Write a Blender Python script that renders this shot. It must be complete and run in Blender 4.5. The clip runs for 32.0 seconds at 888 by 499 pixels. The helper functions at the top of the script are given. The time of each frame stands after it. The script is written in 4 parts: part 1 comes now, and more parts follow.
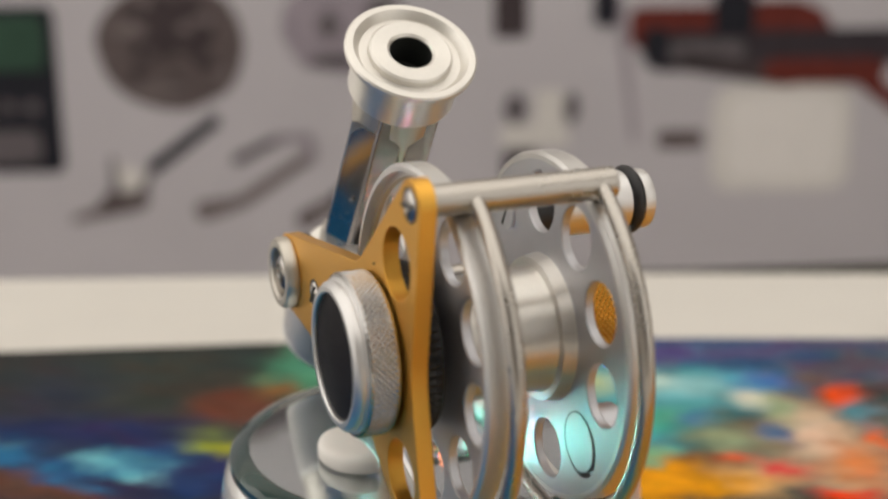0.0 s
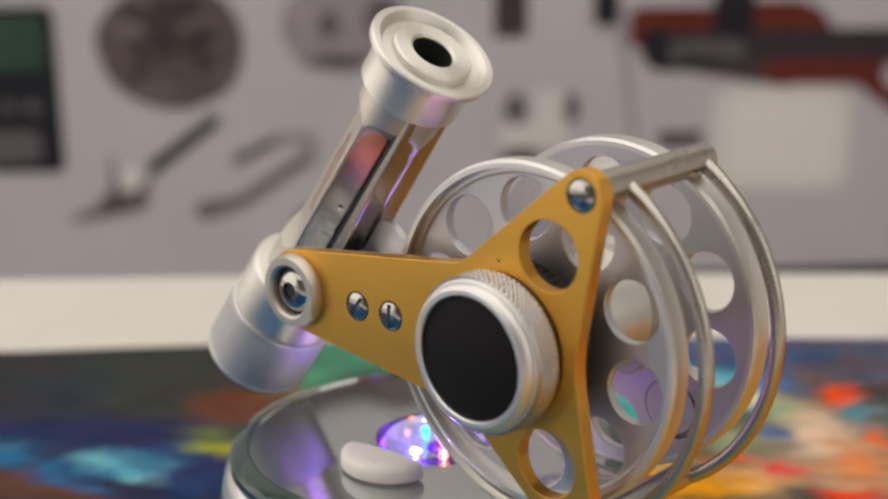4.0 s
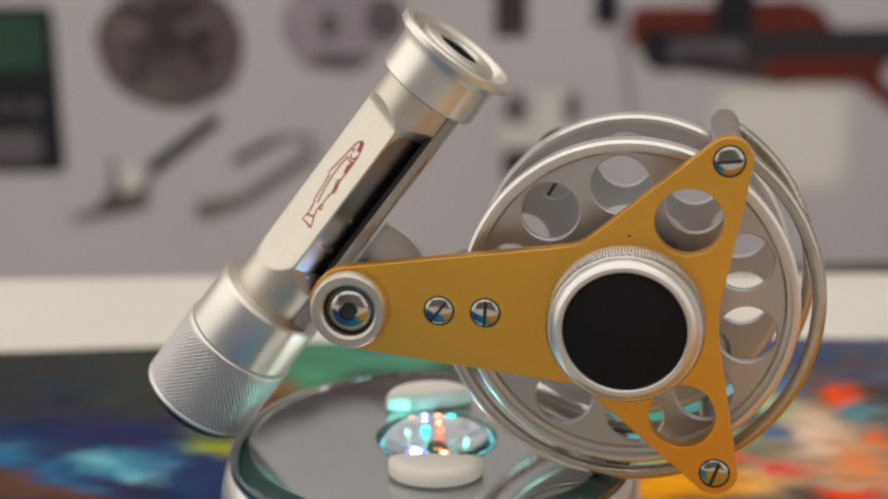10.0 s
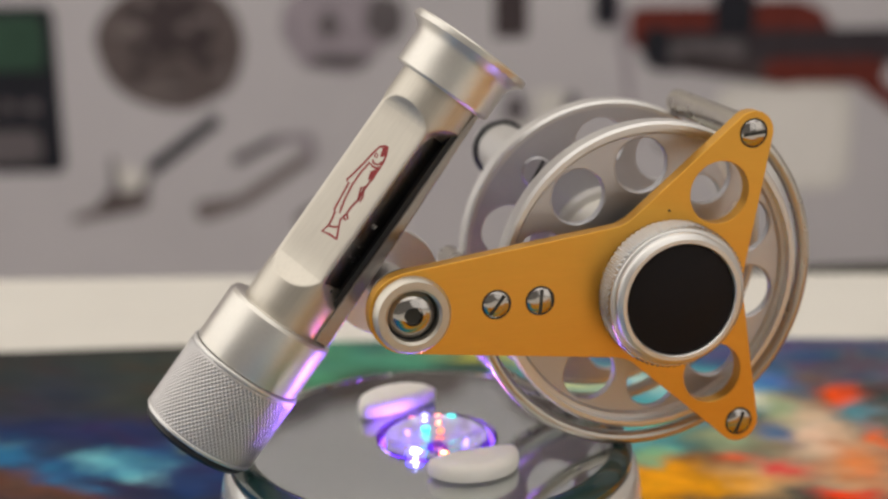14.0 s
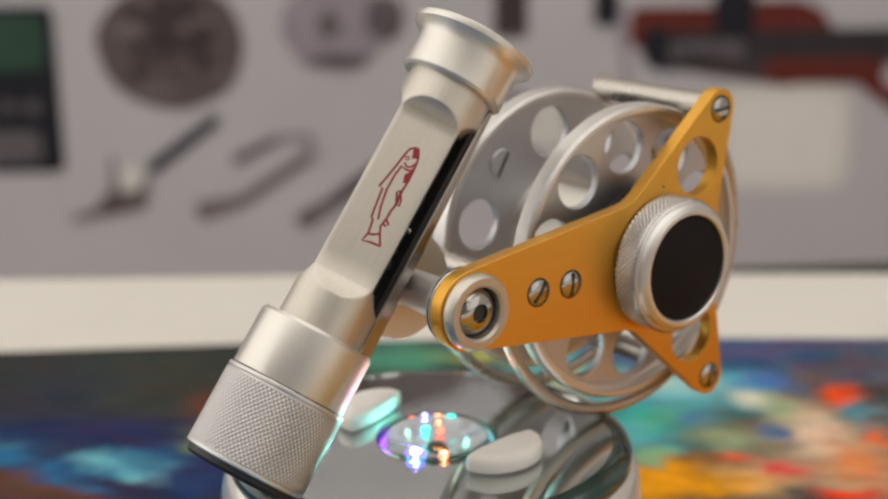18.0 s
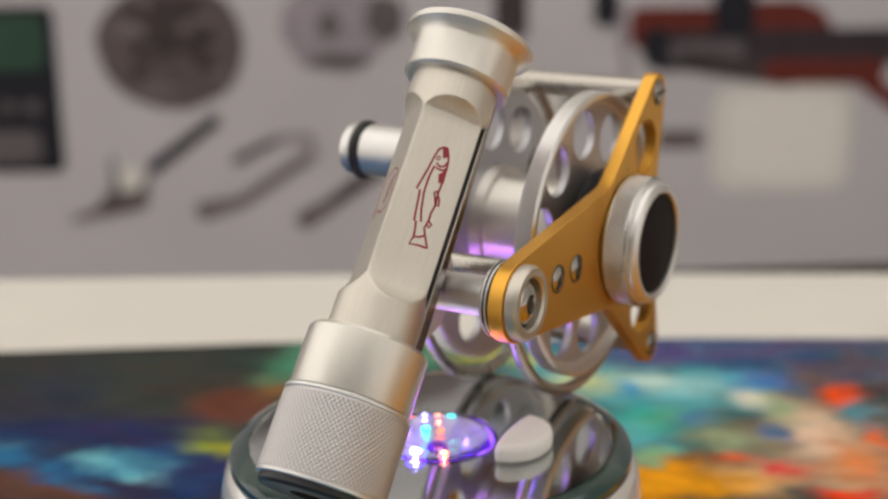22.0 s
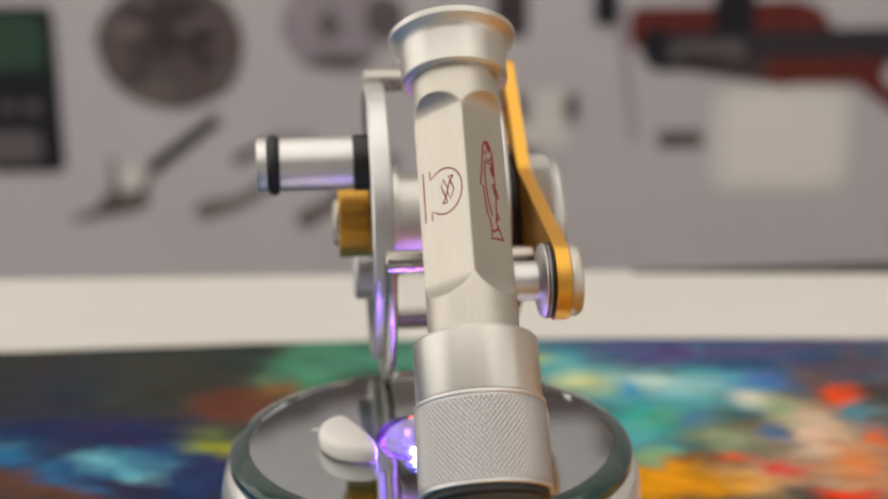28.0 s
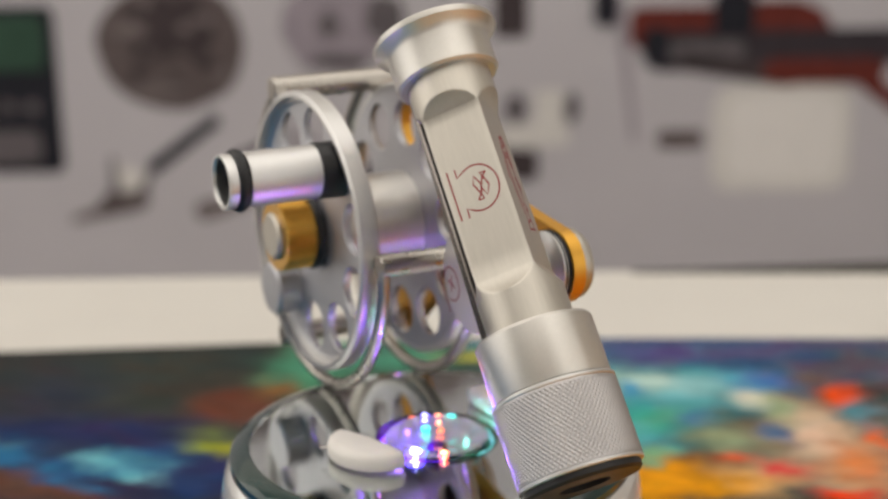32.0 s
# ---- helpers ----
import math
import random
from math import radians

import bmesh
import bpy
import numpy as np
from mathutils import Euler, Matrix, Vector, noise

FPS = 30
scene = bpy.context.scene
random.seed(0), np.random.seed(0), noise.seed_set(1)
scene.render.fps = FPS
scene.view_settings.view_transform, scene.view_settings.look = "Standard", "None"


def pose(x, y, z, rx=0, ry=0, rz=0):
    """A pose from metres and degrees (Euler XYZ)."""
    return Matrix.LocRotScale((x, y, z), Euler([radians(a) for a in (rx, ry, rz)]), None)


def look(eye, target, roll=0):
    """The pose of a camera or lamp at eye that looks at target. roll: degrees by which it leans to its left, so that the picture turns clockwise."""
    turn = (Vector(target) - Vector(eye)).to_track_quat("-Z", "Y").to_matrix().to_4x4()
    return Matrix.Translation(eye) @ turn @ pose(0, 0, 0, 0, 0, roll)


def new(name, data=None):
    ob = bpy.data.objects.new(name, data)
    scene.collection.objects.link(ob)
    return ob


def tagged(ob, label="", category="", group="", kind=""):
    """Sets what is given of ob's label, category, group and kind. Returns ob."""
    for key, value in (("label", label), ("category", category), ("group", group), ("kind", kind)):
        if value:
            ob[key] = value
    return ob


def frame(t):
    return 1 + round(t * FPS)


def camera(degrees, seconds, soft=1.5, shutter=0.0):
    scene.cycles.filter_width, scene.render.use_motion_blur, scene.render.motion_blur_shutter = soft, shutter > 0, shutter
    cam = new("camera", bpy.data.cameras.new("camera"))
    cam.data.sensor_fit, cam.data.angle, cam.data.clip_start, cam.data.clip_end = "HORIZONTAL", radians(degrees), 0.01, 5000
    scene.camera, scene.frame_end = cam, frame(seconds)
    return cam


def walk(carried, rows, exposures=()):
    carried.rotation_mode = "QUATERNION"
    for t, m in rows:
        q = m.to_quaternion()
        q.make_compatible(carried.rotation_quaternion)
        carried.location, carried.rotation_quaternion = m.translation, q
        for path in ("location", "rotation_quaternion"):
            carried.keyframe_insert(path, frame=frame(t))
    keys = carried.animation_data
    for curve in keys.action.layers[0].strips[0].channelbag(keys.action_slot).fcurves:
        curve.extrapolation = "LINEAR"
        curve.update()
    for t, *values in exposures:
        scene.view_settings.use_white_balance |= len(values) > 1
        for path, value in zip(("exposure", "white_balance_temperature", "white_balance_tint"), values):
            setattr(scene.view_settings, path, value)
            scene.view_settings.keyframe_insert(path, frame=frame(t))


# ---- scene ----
cam = camera(34.548, 32.0, soft=2.4)
# the camera stands still on its support and looks down at the turntable
EYE, AIM, LEAN = (0.0000, -0.3342, 0.1438), (0.0033, -0.0457, 0.0617), -0.647
walk(cam, [(0, look(EYE, AIM, LEAN)), (32.0, look(EYE, AIM, LEAN))], exposures=[(0, 0.0), (32.0, 0.0)])
cam.data.dof.use_dof = True
cam.data.dof.focus_distance = 0.316
cam.data.dof.aperture_fstop = 9.4

# turn of the turntable's plate: seconds and degrees about its upright axis
TURNS = [(0, -68.9), (1.5, -59.31), (3, -49.72), (4.5, -40.92), (6, -32.11), (7.5, -23.93), (9, -15.75), (11, -4.04), (13, 8.26), (15, 20.35), (17, 32.44), (19, 43.09), (21, 53.72), (23, 64.35), (25, 77.1), (26.5, 85.59), (28, 94.58), (30, 106.29), (32, 117.11)]

# ---- light ----
world = bpy.data.worlds.new("room_air")
scene.world = world
world.use_nodes = True
world.node_tree.nodes["Background"].inputs[0].default_value = (0.9, 0.93, 1.0, 1)
world.node_tree.nodes["Background"].inputs[1].default_value = 0.12


def area(name, place, target, sx, sy, watts, colour):
    data = bpy.data.lights.new(name, "AREA")
    data.shape, data.size, data.size_y, data.energy, data.color = "RECTANGLE", sx, sy, watts, colour
    ob = new(name, data)
    ob.matrix_world = look(place, target)
    return ob


area("ceiling_panel_light", (-0.25, -0.35, 1.66), (-0.25, -0.35, 0.0), 3.4, 3.0, 33.5, (1.0, 0.955, 0.89))
# two unseen fill lamps, added to brighten the metal from the sides
area("side_fill_light", (-1.9, 0.15, 0.65), (0.0, 0.0, 0.05), 2.6, 1.6, 14.0, (1.0, 0.96, 0.905))
area("side_fill_light", (1.9, -1.4, 0.75), (0.0, 0.0, 0.05), 3.0, 1.7, 11.5, (1.0, 0.96, 0.905))


def led_lamp(name, place, watts, colour):
    """A small light diode that throws its beam upwards."""
    data = bpy.data.lights.new(name, "SPOT")
    data.energy, data.color, data.shadow_soft_size = watts, colour, 0.0006
    data.spot_size, data.spot_blend = radians(160), 0.4
    ob = new(name, data)
    ob.matrix_world = look(place, (place[0], place[1] + 1e-5, place[2] + 1))


# pale diodes under the added colour filter of the turntable, and an amber one above it
led_lamp("led_pale", (-0.0037, -0.0095, -0.0029), 0.12, (0.5, 0.8, 1.0))
led_lamp("led_pale", (0.0085, 0.0040, -0.0029), 0.042, (0.5, 0.8, 1.0))
led_lamp("led_pale", (-0.0055, 0.0080, -0.0029), 0.022, (0.5, 0.8, 1.0))
led_lamp("led_amber", (0.0033, -0.0090, -0.0010), 0.012, (1.0, 0.20, 0.12))

# where the filter added in place of colour-changing diodes stands: seconds, and 0 for its violet pane under the lens, 1
# for its green pane
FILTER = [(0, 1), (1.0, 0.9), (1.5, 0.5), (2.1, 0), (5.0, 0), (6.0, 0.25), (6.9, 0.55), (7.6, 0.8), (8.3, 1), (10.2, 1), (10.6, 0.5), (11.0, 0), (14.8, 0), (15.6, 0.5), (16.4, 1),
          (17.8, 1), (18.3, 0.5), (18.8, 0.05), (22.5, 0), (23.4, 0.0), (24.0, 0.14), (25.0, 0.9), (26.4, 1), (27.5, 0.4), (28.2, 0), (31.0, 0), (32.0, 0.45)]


# ---- materials ----
def material(name, colour, rough=0.5, metal=0.0, grain=0.0, scale=300.0, bump=0.0, wear=0.0, stretch=(1, 1, 1), coat=0.0, emit=None, lean=0.0):
    m = bpy.data.materials.new(name)
    m.use_nodes = True
    n, l = m.node_tree.nodes, m.node_tree.links
    b = n["Principled BSDF"]
    b.inputs["Base Color"].default_value = (*colour, 1)
    b.inputs["Roughness"].default_value = rough
    b.inputs["Metallic"].default_value = metal
    b.inputs["Coat Weight"].default_value = coat
    if emit:
        b.inputs["Emission Color"].default_value = (*emit[:3], 1)
        b.inputs["Emission Strength"].default_value = emit[3]
    if grain or bump or wear:
        co = n.new("ShaderNodeTexCoord")
        mp = n.new("ShaderNodeMapping")
        mp.vector_type = "TEXTURE"
        mp.inputs["Rotation"].default_value = (0, lean, 0)
        mp.inputs["Scale"].default_value = stretch
        l.new(co.outputs["Object"], mp.inputs[0])
        fine = n.new("ShaderNodeTexNoise")
        fine.inputs["Scale"].default_value, fine.inputs["Detail"].default_value = scale, 5
        l.new(mp.outputs[0], fine.inputs["Vector"])
        broad = n.new("ShaderNodeTexNoise")
        broad.inputs["Scale"].default_value, broad.inputs["Detail"].default_value = scale * 0.08, 3
        l.new(mp.outputs[0], broad.inputs["Vector"])
        both = n.new("ShaderNodeMath")
        both.operation = "ADD"
        l.new(fine.outputs[0], both.inputs[0]), l.new(broad.outputs[0], both.inputs[1])
        if grain:
            mix = n.new("ShaderNodeMapRange")
            mix.inputs["From Min"].default_value, mix.inputs["From Max"].default_value = 0.6, 1.4
            mix.inputs["To Min"].default_value, mix.inputs["To Max"].default_value = 1 - grain, 1 + grain
            l.new(both.outputs[0], mix.inputs[0])
            hue = n.new("ShaderNodeHueSaturation")
            hue.inputs["Color"].default_value = (*colour, 1)
            l.new(mix.outputs[0], hue.inputs["Value"])
            l.new(hue.outputs[0], b.inputs["Base Color"])
        if wear:
            mr = n.new("ShaderNodeMapRange")
            mr.inputs["From Min"].default_value, mr.inputs["From Max"].default_value = 0.6, 1.4
            mr.inputs["To Min"].default_value, mr.inputs["To Max"].default_value = max(0.02, rough - wear), rough + wear
            l.new(both.outputs[0], mr.inputs[0])
            l.new(mr.outputs[0], b.inputs["Roughness"])
        if bump:
            bp = n.new("ShaderNodeBump")
            bp.inputs["Strength"].default_value, bp.inputs["Distance"].default_value = bump, 0.0002
            l.new(fine.outputs[0], bp.inputs["Height"])
            l.new(bp.outputs[0], b.inputs["Normal"])
    return m


TILT = radians(52.59)   # slope of the reel seat
ALU = material("satin_aluminium", (0.59, 0.555, 0.495), 0.44, 1.0, 0.07, 1500, 0.16, 0.03, (9, 1, 1), lean=-TILT)
ALU_TURNED = material("turned_aluminium", (0.73, 0.72, 0.71), 0.43, 1.0, 0.04, 1400, 0.08, 0.03)
ALU_LATHE = material("lathe_turned_aluminium", (0.75, 0.725, 0.68), 0.42, 1.0, 0.04, 1400, 0.05, 0.03)
way = ALU_LATHE.node_tree.nodes.new("ShaderNodeTangent")
way.direction_type, way.axis = "RADIAL", "Z"
ALU_LATHE.node_tree.links.new(way.outputs[0], ALU_LATHE.node_tree.nodes["Principled BSDF"].inputs["Tangent"])
ALU_LATHE.node_tree.nodes["Principled BSDF"].inputs["Anisotropic"].default_value = 0.75
ALU_LATHE.node_tree.nodes["Principled BSDF"].inputs["Anisotropic Rotation"].default_value = 0.25
ALU_BEAD = material("bead_blasted_aluminium", (0.57, 0.57, 0.60), 0.48, 1.0, 0.04, 2200, 0.15, 0.02)
ALU_KNURL = material("knurled_aluminium", (0.55, 0.535, 0.535), 0.44, 1.0, 0.04, 1500, 0.05, 0.03)
KNOB_KNURL = material("bright_knurled_aluminium", (0.54, 0.53, 0.52), 0.22, 1.0, 0.04, 1500, 0.0, 0.03)
ALU_SHADE = material("aluminium_with_dark_reflection", (0.31, 0.295, 0.285), 0.25, 1.0, 0.06, 900, 0.04, 0.03)
ALU_RAIL = material("grey_anodised_rail", (0.33, 0.30, 0.28), 0.22, 1.0, 0.05, 900, 0.06, 0.03)
STEEL = material("brushed_stainless_steel", (0.49, 0.46, 0.42), 0.28, 1.0, 0.03, 300, 0.0, 0.02)
CHROME = material("polished_chrome", (0.48, 0.46, 0.44), 0.12, 1.0, 0.03, 400, 0.0, 0.02)
GOLD = material("gold_anodised_aluminium", (0.80, 0.43, 0.075), 0.39, 0.95, 0.035, 1500, 0.06, 0.03, (9, 1, 1))
GOLD_NUT = material("gold_anodised_knurl", (0.66, 0.37, 0.07), 0.24, 0.95, 0.06, 1500, 0.05, 0.03)
BLACK = material("black_rubber", (0.012, 0.012, 0.014), 0.45, 0.0, 0.2, 800, 0.1, 0.1)
BLACK_GEAR = material("black_anodised_metal", (0.008, 0.008, 0.009), 0.45, 0.1, 0.2, 900, 0.08, 0.08)
INSET = material("black_satin_inlay", (0.011, 0.0095, 0.011), 0.62, 0.0, 0.15, 500, 0.02, 0.06)
DARK_HOLE = material("dark_bore", (0.02, 0.022, 0.02), 0.6, 0.0, 0.2, 500)
GREY_BORE = material("grey_bore", (0.16, 0.16, 0.16), 0.5, 0.6, 0.1, 500)
RED_INK = material("red_laser_ink", (0.27, 0.014, 0.018), 0.5, 0.0, 0.15, 900)
INSET.node_tree.nodes["Principled BSDF"].inputs["Specular IOR Level"].default_value = 0.15
PAD = material("white_silicone", (0.86, 0.83, 0.79), 0.55, 0.0, 0.04, 250, 0.15, 0.05)
PAD.node_tree.nodes["Principled BSDF"].inputs["Subsurface Weight"].default_value = 0.25
PAD.node_tree.nodes["Principled BSDF"].inputs["Subsurface Radius"].default_value = (0.003, 0.003, 0.003)
MIRROR = material("grey_mirror_glass", (0.72, 0.71, 0.71), 0.035, 1.0, 0.05, 60, 0.0, 0.015)
RIM_GLASS = material("green_black_glass_edge", (0.020, 0.048, 0.045), 0.08, 0.0, 0.25, 80, 0.0, 0.03, coat=0.2)
CUP = material("silver_white_lacquer", (0.70, 0.69, 0.68), 0.16, 0.35, 0.04, 120, 0.0, 0.05, coat=0.6)
BOWL = material("pale_led_reflector", (0.82, 0.82, 0.85), 0.18, 0.45, 0.04, 300, 0.0, 0.03)
LED_B = material("white_blue_led_core", (0.6, 0.6, 1.0), 0.3, emit=(0.50, 0.55, 1.0, 30))
LED_R = material("amber_led_core", (1.0, 0.5, 0.3), 0.3, emit=(1.0, 0.5, 0.2, 9.0))
LED_G = material("cyan_led_core", (0.5, 1.0, 0.9), 0.3, emit=(0.06, 0.85, 0.75, 2.4))
LED_V = material("blue_led_halo", (0.1, 0.1, 0.8), 0.3, emit=(0.10, 0.08, 1.0, 4.0))
RING = material("pale_edge_glow", (0.6, 0.6, 0.7), 0.3, emit=(0.5, 0.6, 1.0, 2.4))
HALO_R = material("red_led_glow", (1.0, 0.3, 0.2), 0.3, emit=(1.0, 0.16, 0.05, 2.2))
HALO_G = material("cyan_led_glow", (0.2, 1.0, 0.8), 0.3, emit=(0.02, 0.75, 0.65, 1.6))
TABLE = material("cream_laminate", (0.72, 0.69, 0.635), 0.45, 0.0, 0.03, 40, 0.03, 0.06)
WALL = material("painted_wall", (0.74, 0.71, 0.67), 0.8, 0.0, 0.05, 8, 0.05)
# darker copy of the wall colour, for the unseen side behind the camera
WALL_DARK = material("darkened_wall", (0.26, 0.25, 0.24), 0.8, 0.0, 0.05, 8, 0.05)
CEIL = material("white_ceiling_paint", (0.78, 0.76, 0.73), 0.8, 0.0, 0.03, 8)
STRIP = material("gap_shadow_grey", (0.055, 0.05, 0.045), 0.7, 0.0, 0.15, 200, 0.1)
FLOOR = material("pale_vinyl_floor", (0.66, 0.63, 0.60), 0.6, 0.0, 0.2, 120, 0.2)
PAPER = material("grey_poster_paper", (0.492, 0.468, 0.50), 0.6, 0.0, 0.07, 6, 0.02)


def ink(name, colour, grain=0.3):
    m = material(name, colour, 0.7, 0.0, grain, 40, 0.0, 0.05)
    m.node_tree.nodes["Principled BSDF"].inputs["Specular IOR Level"].default_value = 0.15
    return m


INK_BLACK, INK_GREEN = ink("black_print", (0.018, 0.018, 0.025)), ink("green_print", (0.035, 0.075, 0.052))
INK_DUSK = ink("dark_plum_print", (0.040, 0.033, 0.040))
INK_DARK_BROWN = ink("dark_brown_print", (0.13, 0.095, 0.085))
INK_BROWN, INK_UMBER = ink("brown_print", (0.125, 0.10, 0.10)), ink("umber_print", (0.06, 0.046, 0.050))
INK_TAN, INK_GREY = ink("tan_print", (0.18, 0.15, 0.15)), ink("grey_print", (0.125, 0.11, 0.12))
INK_PLUM, INK_WHITE = ink("plum_grey_print", (0.31, 0.27, 0.31)), ink("white_print", (0.74, 0.71, 0.69), 0.05)
INK_RED, INK_SILVER = ink("red_brown_print", (0.13, 0.026, 0.02)), ink("pale_print", (0.66, 0.635, 0.61), 0.08)


def glass(name, tint, rough=0.0, ior=1.49):
    m = bpy.data.materials.new(name)
    m.use_nodes = True
    b = m.node_tree.nodes["Principled BSDF"]
    b.inputs["Base Color"].default_value = (*tint, 1)
    b.inputs["Transmission Weight"].default_value = 1.0
    b.inputs["Roughness"].default_value = rough
    b.inputs["IOR"].default_value = ior
    return m


LENS = glass("clear_acrylic", (0.96, 0.96, 1.0), 0.02, 1.15)
COVER = glass("clear_float_glass", (0.95, 0.985, 0.975), 0.0, 1.5)


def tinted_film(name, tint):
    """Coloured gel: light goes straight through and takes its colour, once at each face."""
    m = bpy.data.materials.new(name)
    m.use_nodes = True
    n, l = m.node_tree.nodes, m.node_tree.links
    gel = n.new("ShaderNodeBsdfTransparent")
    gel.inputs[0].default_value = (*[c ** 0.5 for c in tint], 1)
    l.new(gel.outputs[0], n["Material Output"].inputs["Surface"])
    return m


def half_mirror(name, colour, share, rough):
    """Clear moulded plastic with a thin silvering: part of the light goes through, the rest is mirrored."""
    m = bpy.data.materials.new(name)
    m.use_nodes = True
    n, l = m.node_tree.nodes, m.node_tree.links
    b = n["Principled BSDF"]
    b.inputs["Base Color"].default_value, b.inputs["Roughness"].default_value, b.inputs["Metallic"].default_value = (*colour, 1), rough, 0.5
    mix = n.new("ShaderNodeMixShader")
    mix.inputs[0].default_value = share
    l.new(n.new("ShaderNodeBsdfTransparent").outputs[0], mix.inputs[1])
    l.new(b.outputs[0], mix.inputs[2])
    l.new(mix.outputs[0], n["Material Output"].inputs["Surface"])
    return m


FACETS = half_mirror("silvered_clear_plastic", (0.80, 0.79, 0.81), 0.82, 0.12)
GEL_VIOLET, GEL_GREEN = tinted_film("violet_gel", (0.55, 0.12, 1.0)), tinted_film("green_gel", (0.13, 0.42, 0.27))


def painting(name):
    """A printed swirl of colour: soft strokes of paint laid over one another."""
    m = bpy.data.materials.new(name)
    m.use_nodes = True
    n, l = m.node_tree.nodes, m.node_tree.links
    b = n["Principled BSDF"]
    b.inputs["Roughness"].default_value = 0.5
    b.inputs["Specular IOR Level"].default_value = 0.1
    co = n.new("ShaderNodeTexCoord")
    turn = n.new("ShaderNodeMapping")
    turn.inputs["Rotation"].default_value = (0, 0, 0.45)
    turn.inputs["Scale"].default_value = (0.55, 1.25, 1)
    l.new(co.outputs["Object"], turn.inputs[0])
    add = co
    for size, reach in ((24, 0.022), (70, 0.020), (200, 0.014)):
        warp = n.new("ShaderNodeTexNoise")
        warp.inputs["Scale"].default_value, warp.inputs["Detail"].default_value = size, 6
        warp.inputs["Distortion"].default_value = 0.6
        l.new(turn.outputs[0], warp.inputs["Vector"])
        off = n.new("ShaderNodeVectorMath")
        off.operation = "MULTIPLY_ADD"
        off.inputs[1].default_value, off.inputs[2].default_value = (reach, reach, 0), (-reach / 2, -reach / 2, 0)
        l.new(warp.outputs["Color"], off.inputs[0])
        both = n.new("ShaderNodeVectorMath")
        l.new((co.outputs["Object"] if add is co else add.outputs[0]), both.inputs[0]), l.new(off.outputs[0], both.inputs[1])
        add = both
    base = n.new("ShaderNodeRGB")
    base.outputs[0].default_value = (0.013, 0.016, 0.017, 1)
    wide = n.new("ShaderNodeTexNoise")
    wide.inputs["Scale"].default_value, wide.inputs["Detail"].default_value, wide.inputs["Distortion"].default_value = 9, 7, 1.0
    l.new(turn.outputs[0], wide.inputs["Vector"])
    hues = n.new("ShaderNodeValToRGB")
    for pos, colour in ((0.36, (0.012, 0.018, 0.10)), (0.44, (0.04, 0.19, 0.40)), (0.50, (0.05, 0.22, 0.15)), (0.56, (0.62, 0.30, 0.04)), (0.64, (0.50, 0.08, 0.03))):
        hues.color_ramp.elements.new(pos).color = (*colour, 1)
    here = n.new("ShaderNodeSeparateXYZ")
    l.new(co.outputs["Object"], here.inputs[0])
    side = n.new("ShaderNodeMapRange")
    side.inputs["From Min"].default_value, side.inputs["From Max"].default_value = -0.11, 0.03
    side.inputs["To Min"].default_value, side.inputs["To Max"].default_value = 0.19, 0.37
    l.new(here.outputs[0], side.inputs[0])
    swing = n.new("ShaderNodeMath")
    swing.operation = "MULTIPLY_ADD"
    swing.inputs[1].default_value = 0.4
    l.new(wide.outputs[0], swing.inputs[0]), l.new(side.outputs[0], swing.inputs[2])
    l.new(swing.outputs[0], hues.inputs[0])
    front = n.new("ShaderNodeMapRange")
    front.inputs["From Min"].default_value, front.inputs["From Max"].default_value = 0.075, 0.04
    l.new(here.outputs[1], front.inputs[0])
    ground = n.new("ShaderNodeMix")
    ground.data_type = "RGBA"
    l.new(front.outputs[0], ground.inputs[0]), l.new(base.outputs[0], ground.inputs[6]), l.new(hues.outputs[0], ground.inputs[7])
    last = ground.outputs[2]
    for colour, spots in STROKES:
        for x, y, rx, ry in spots:
            mp = n.new("ShaderNodeMapping")
            mp.vector_type = "TEXTURE"
            mp.inputs["Location"].default_value = (x * 0.001, y * 0.001, MAT_Z)
            mp.inputs["Scale"].default_value = (rx * 0.0017, ry * 0.0017, 1)
            l.new(add.outputs[0], mp.inputs[0])
            g = n.new("ShaderNodeTexGradient")
            g.gradient_type = "QUADRATIC_SPHERE"
            l.new(mp.outputs[0], g.inputs[0])
            k = n.new("ShaderNodeMapRange")
            k.inputs["From Max"].default_value = 0.62
            l.new(g.outputs["Fac"], k.inputs[0])
            mix = n.new("ShaderNodeMix")
            mix.data_type = "RGBA"
            l.new(k.outputs[0], mix.inputs[0]), l.new(last, mix.inputs[6])
            mix.inputs[7].default_value = (*colour, 1)
            last = mix.outputs[2]
    dab = n.new("ShaderNodeTexNoise")
    dab.inputs["Scale"].default_value, dab.inputs["Detail"].default_value, dab.inputs["Distortion"].default_value = 46, 7, 1.4
    l.new(turn.outputs[0], dab.inputs["Vector"])
    ramp = n.new("ShaderNodeValToRGB")
    ramp.color_ramp.interpolation = "EASE"
    for pos, colour in ((0.28, (0.02, 0.05, 0.16)), (0.40, (0.06, 0.25, 0.27)), (0.50, (0.40, 0.40, 0.30)), (0.58, (0.45, 0.16, 0.06)), (0.70, (0.30, 0.04, 0.03))):
        stop = ramp.color_ramp.elements.new(pos)
        stop.color = (*colour, 1)
    l.new(dab.outputs[0], ramp.inputs[0])
    where = n.new("ShaderNodeSeparateXYZ")
    l.new(co.outputs["Object"], where.inputs[0])
    amount = n.new("ShaderNodeMapRange")
    amount.inputs["From Min"].default_value, amount.inputs["From Max"].default_value = -0.02, 0.10
    amount.inputs["To Min"].default_value, amount.inputs["To Max"].default_value = 0.03, 0.12
    l.new(where.outputs[0], amount.inputs[0])
    dabs = n.new("ShaderNodeMix")
    dabs.data_type = "RGBA"
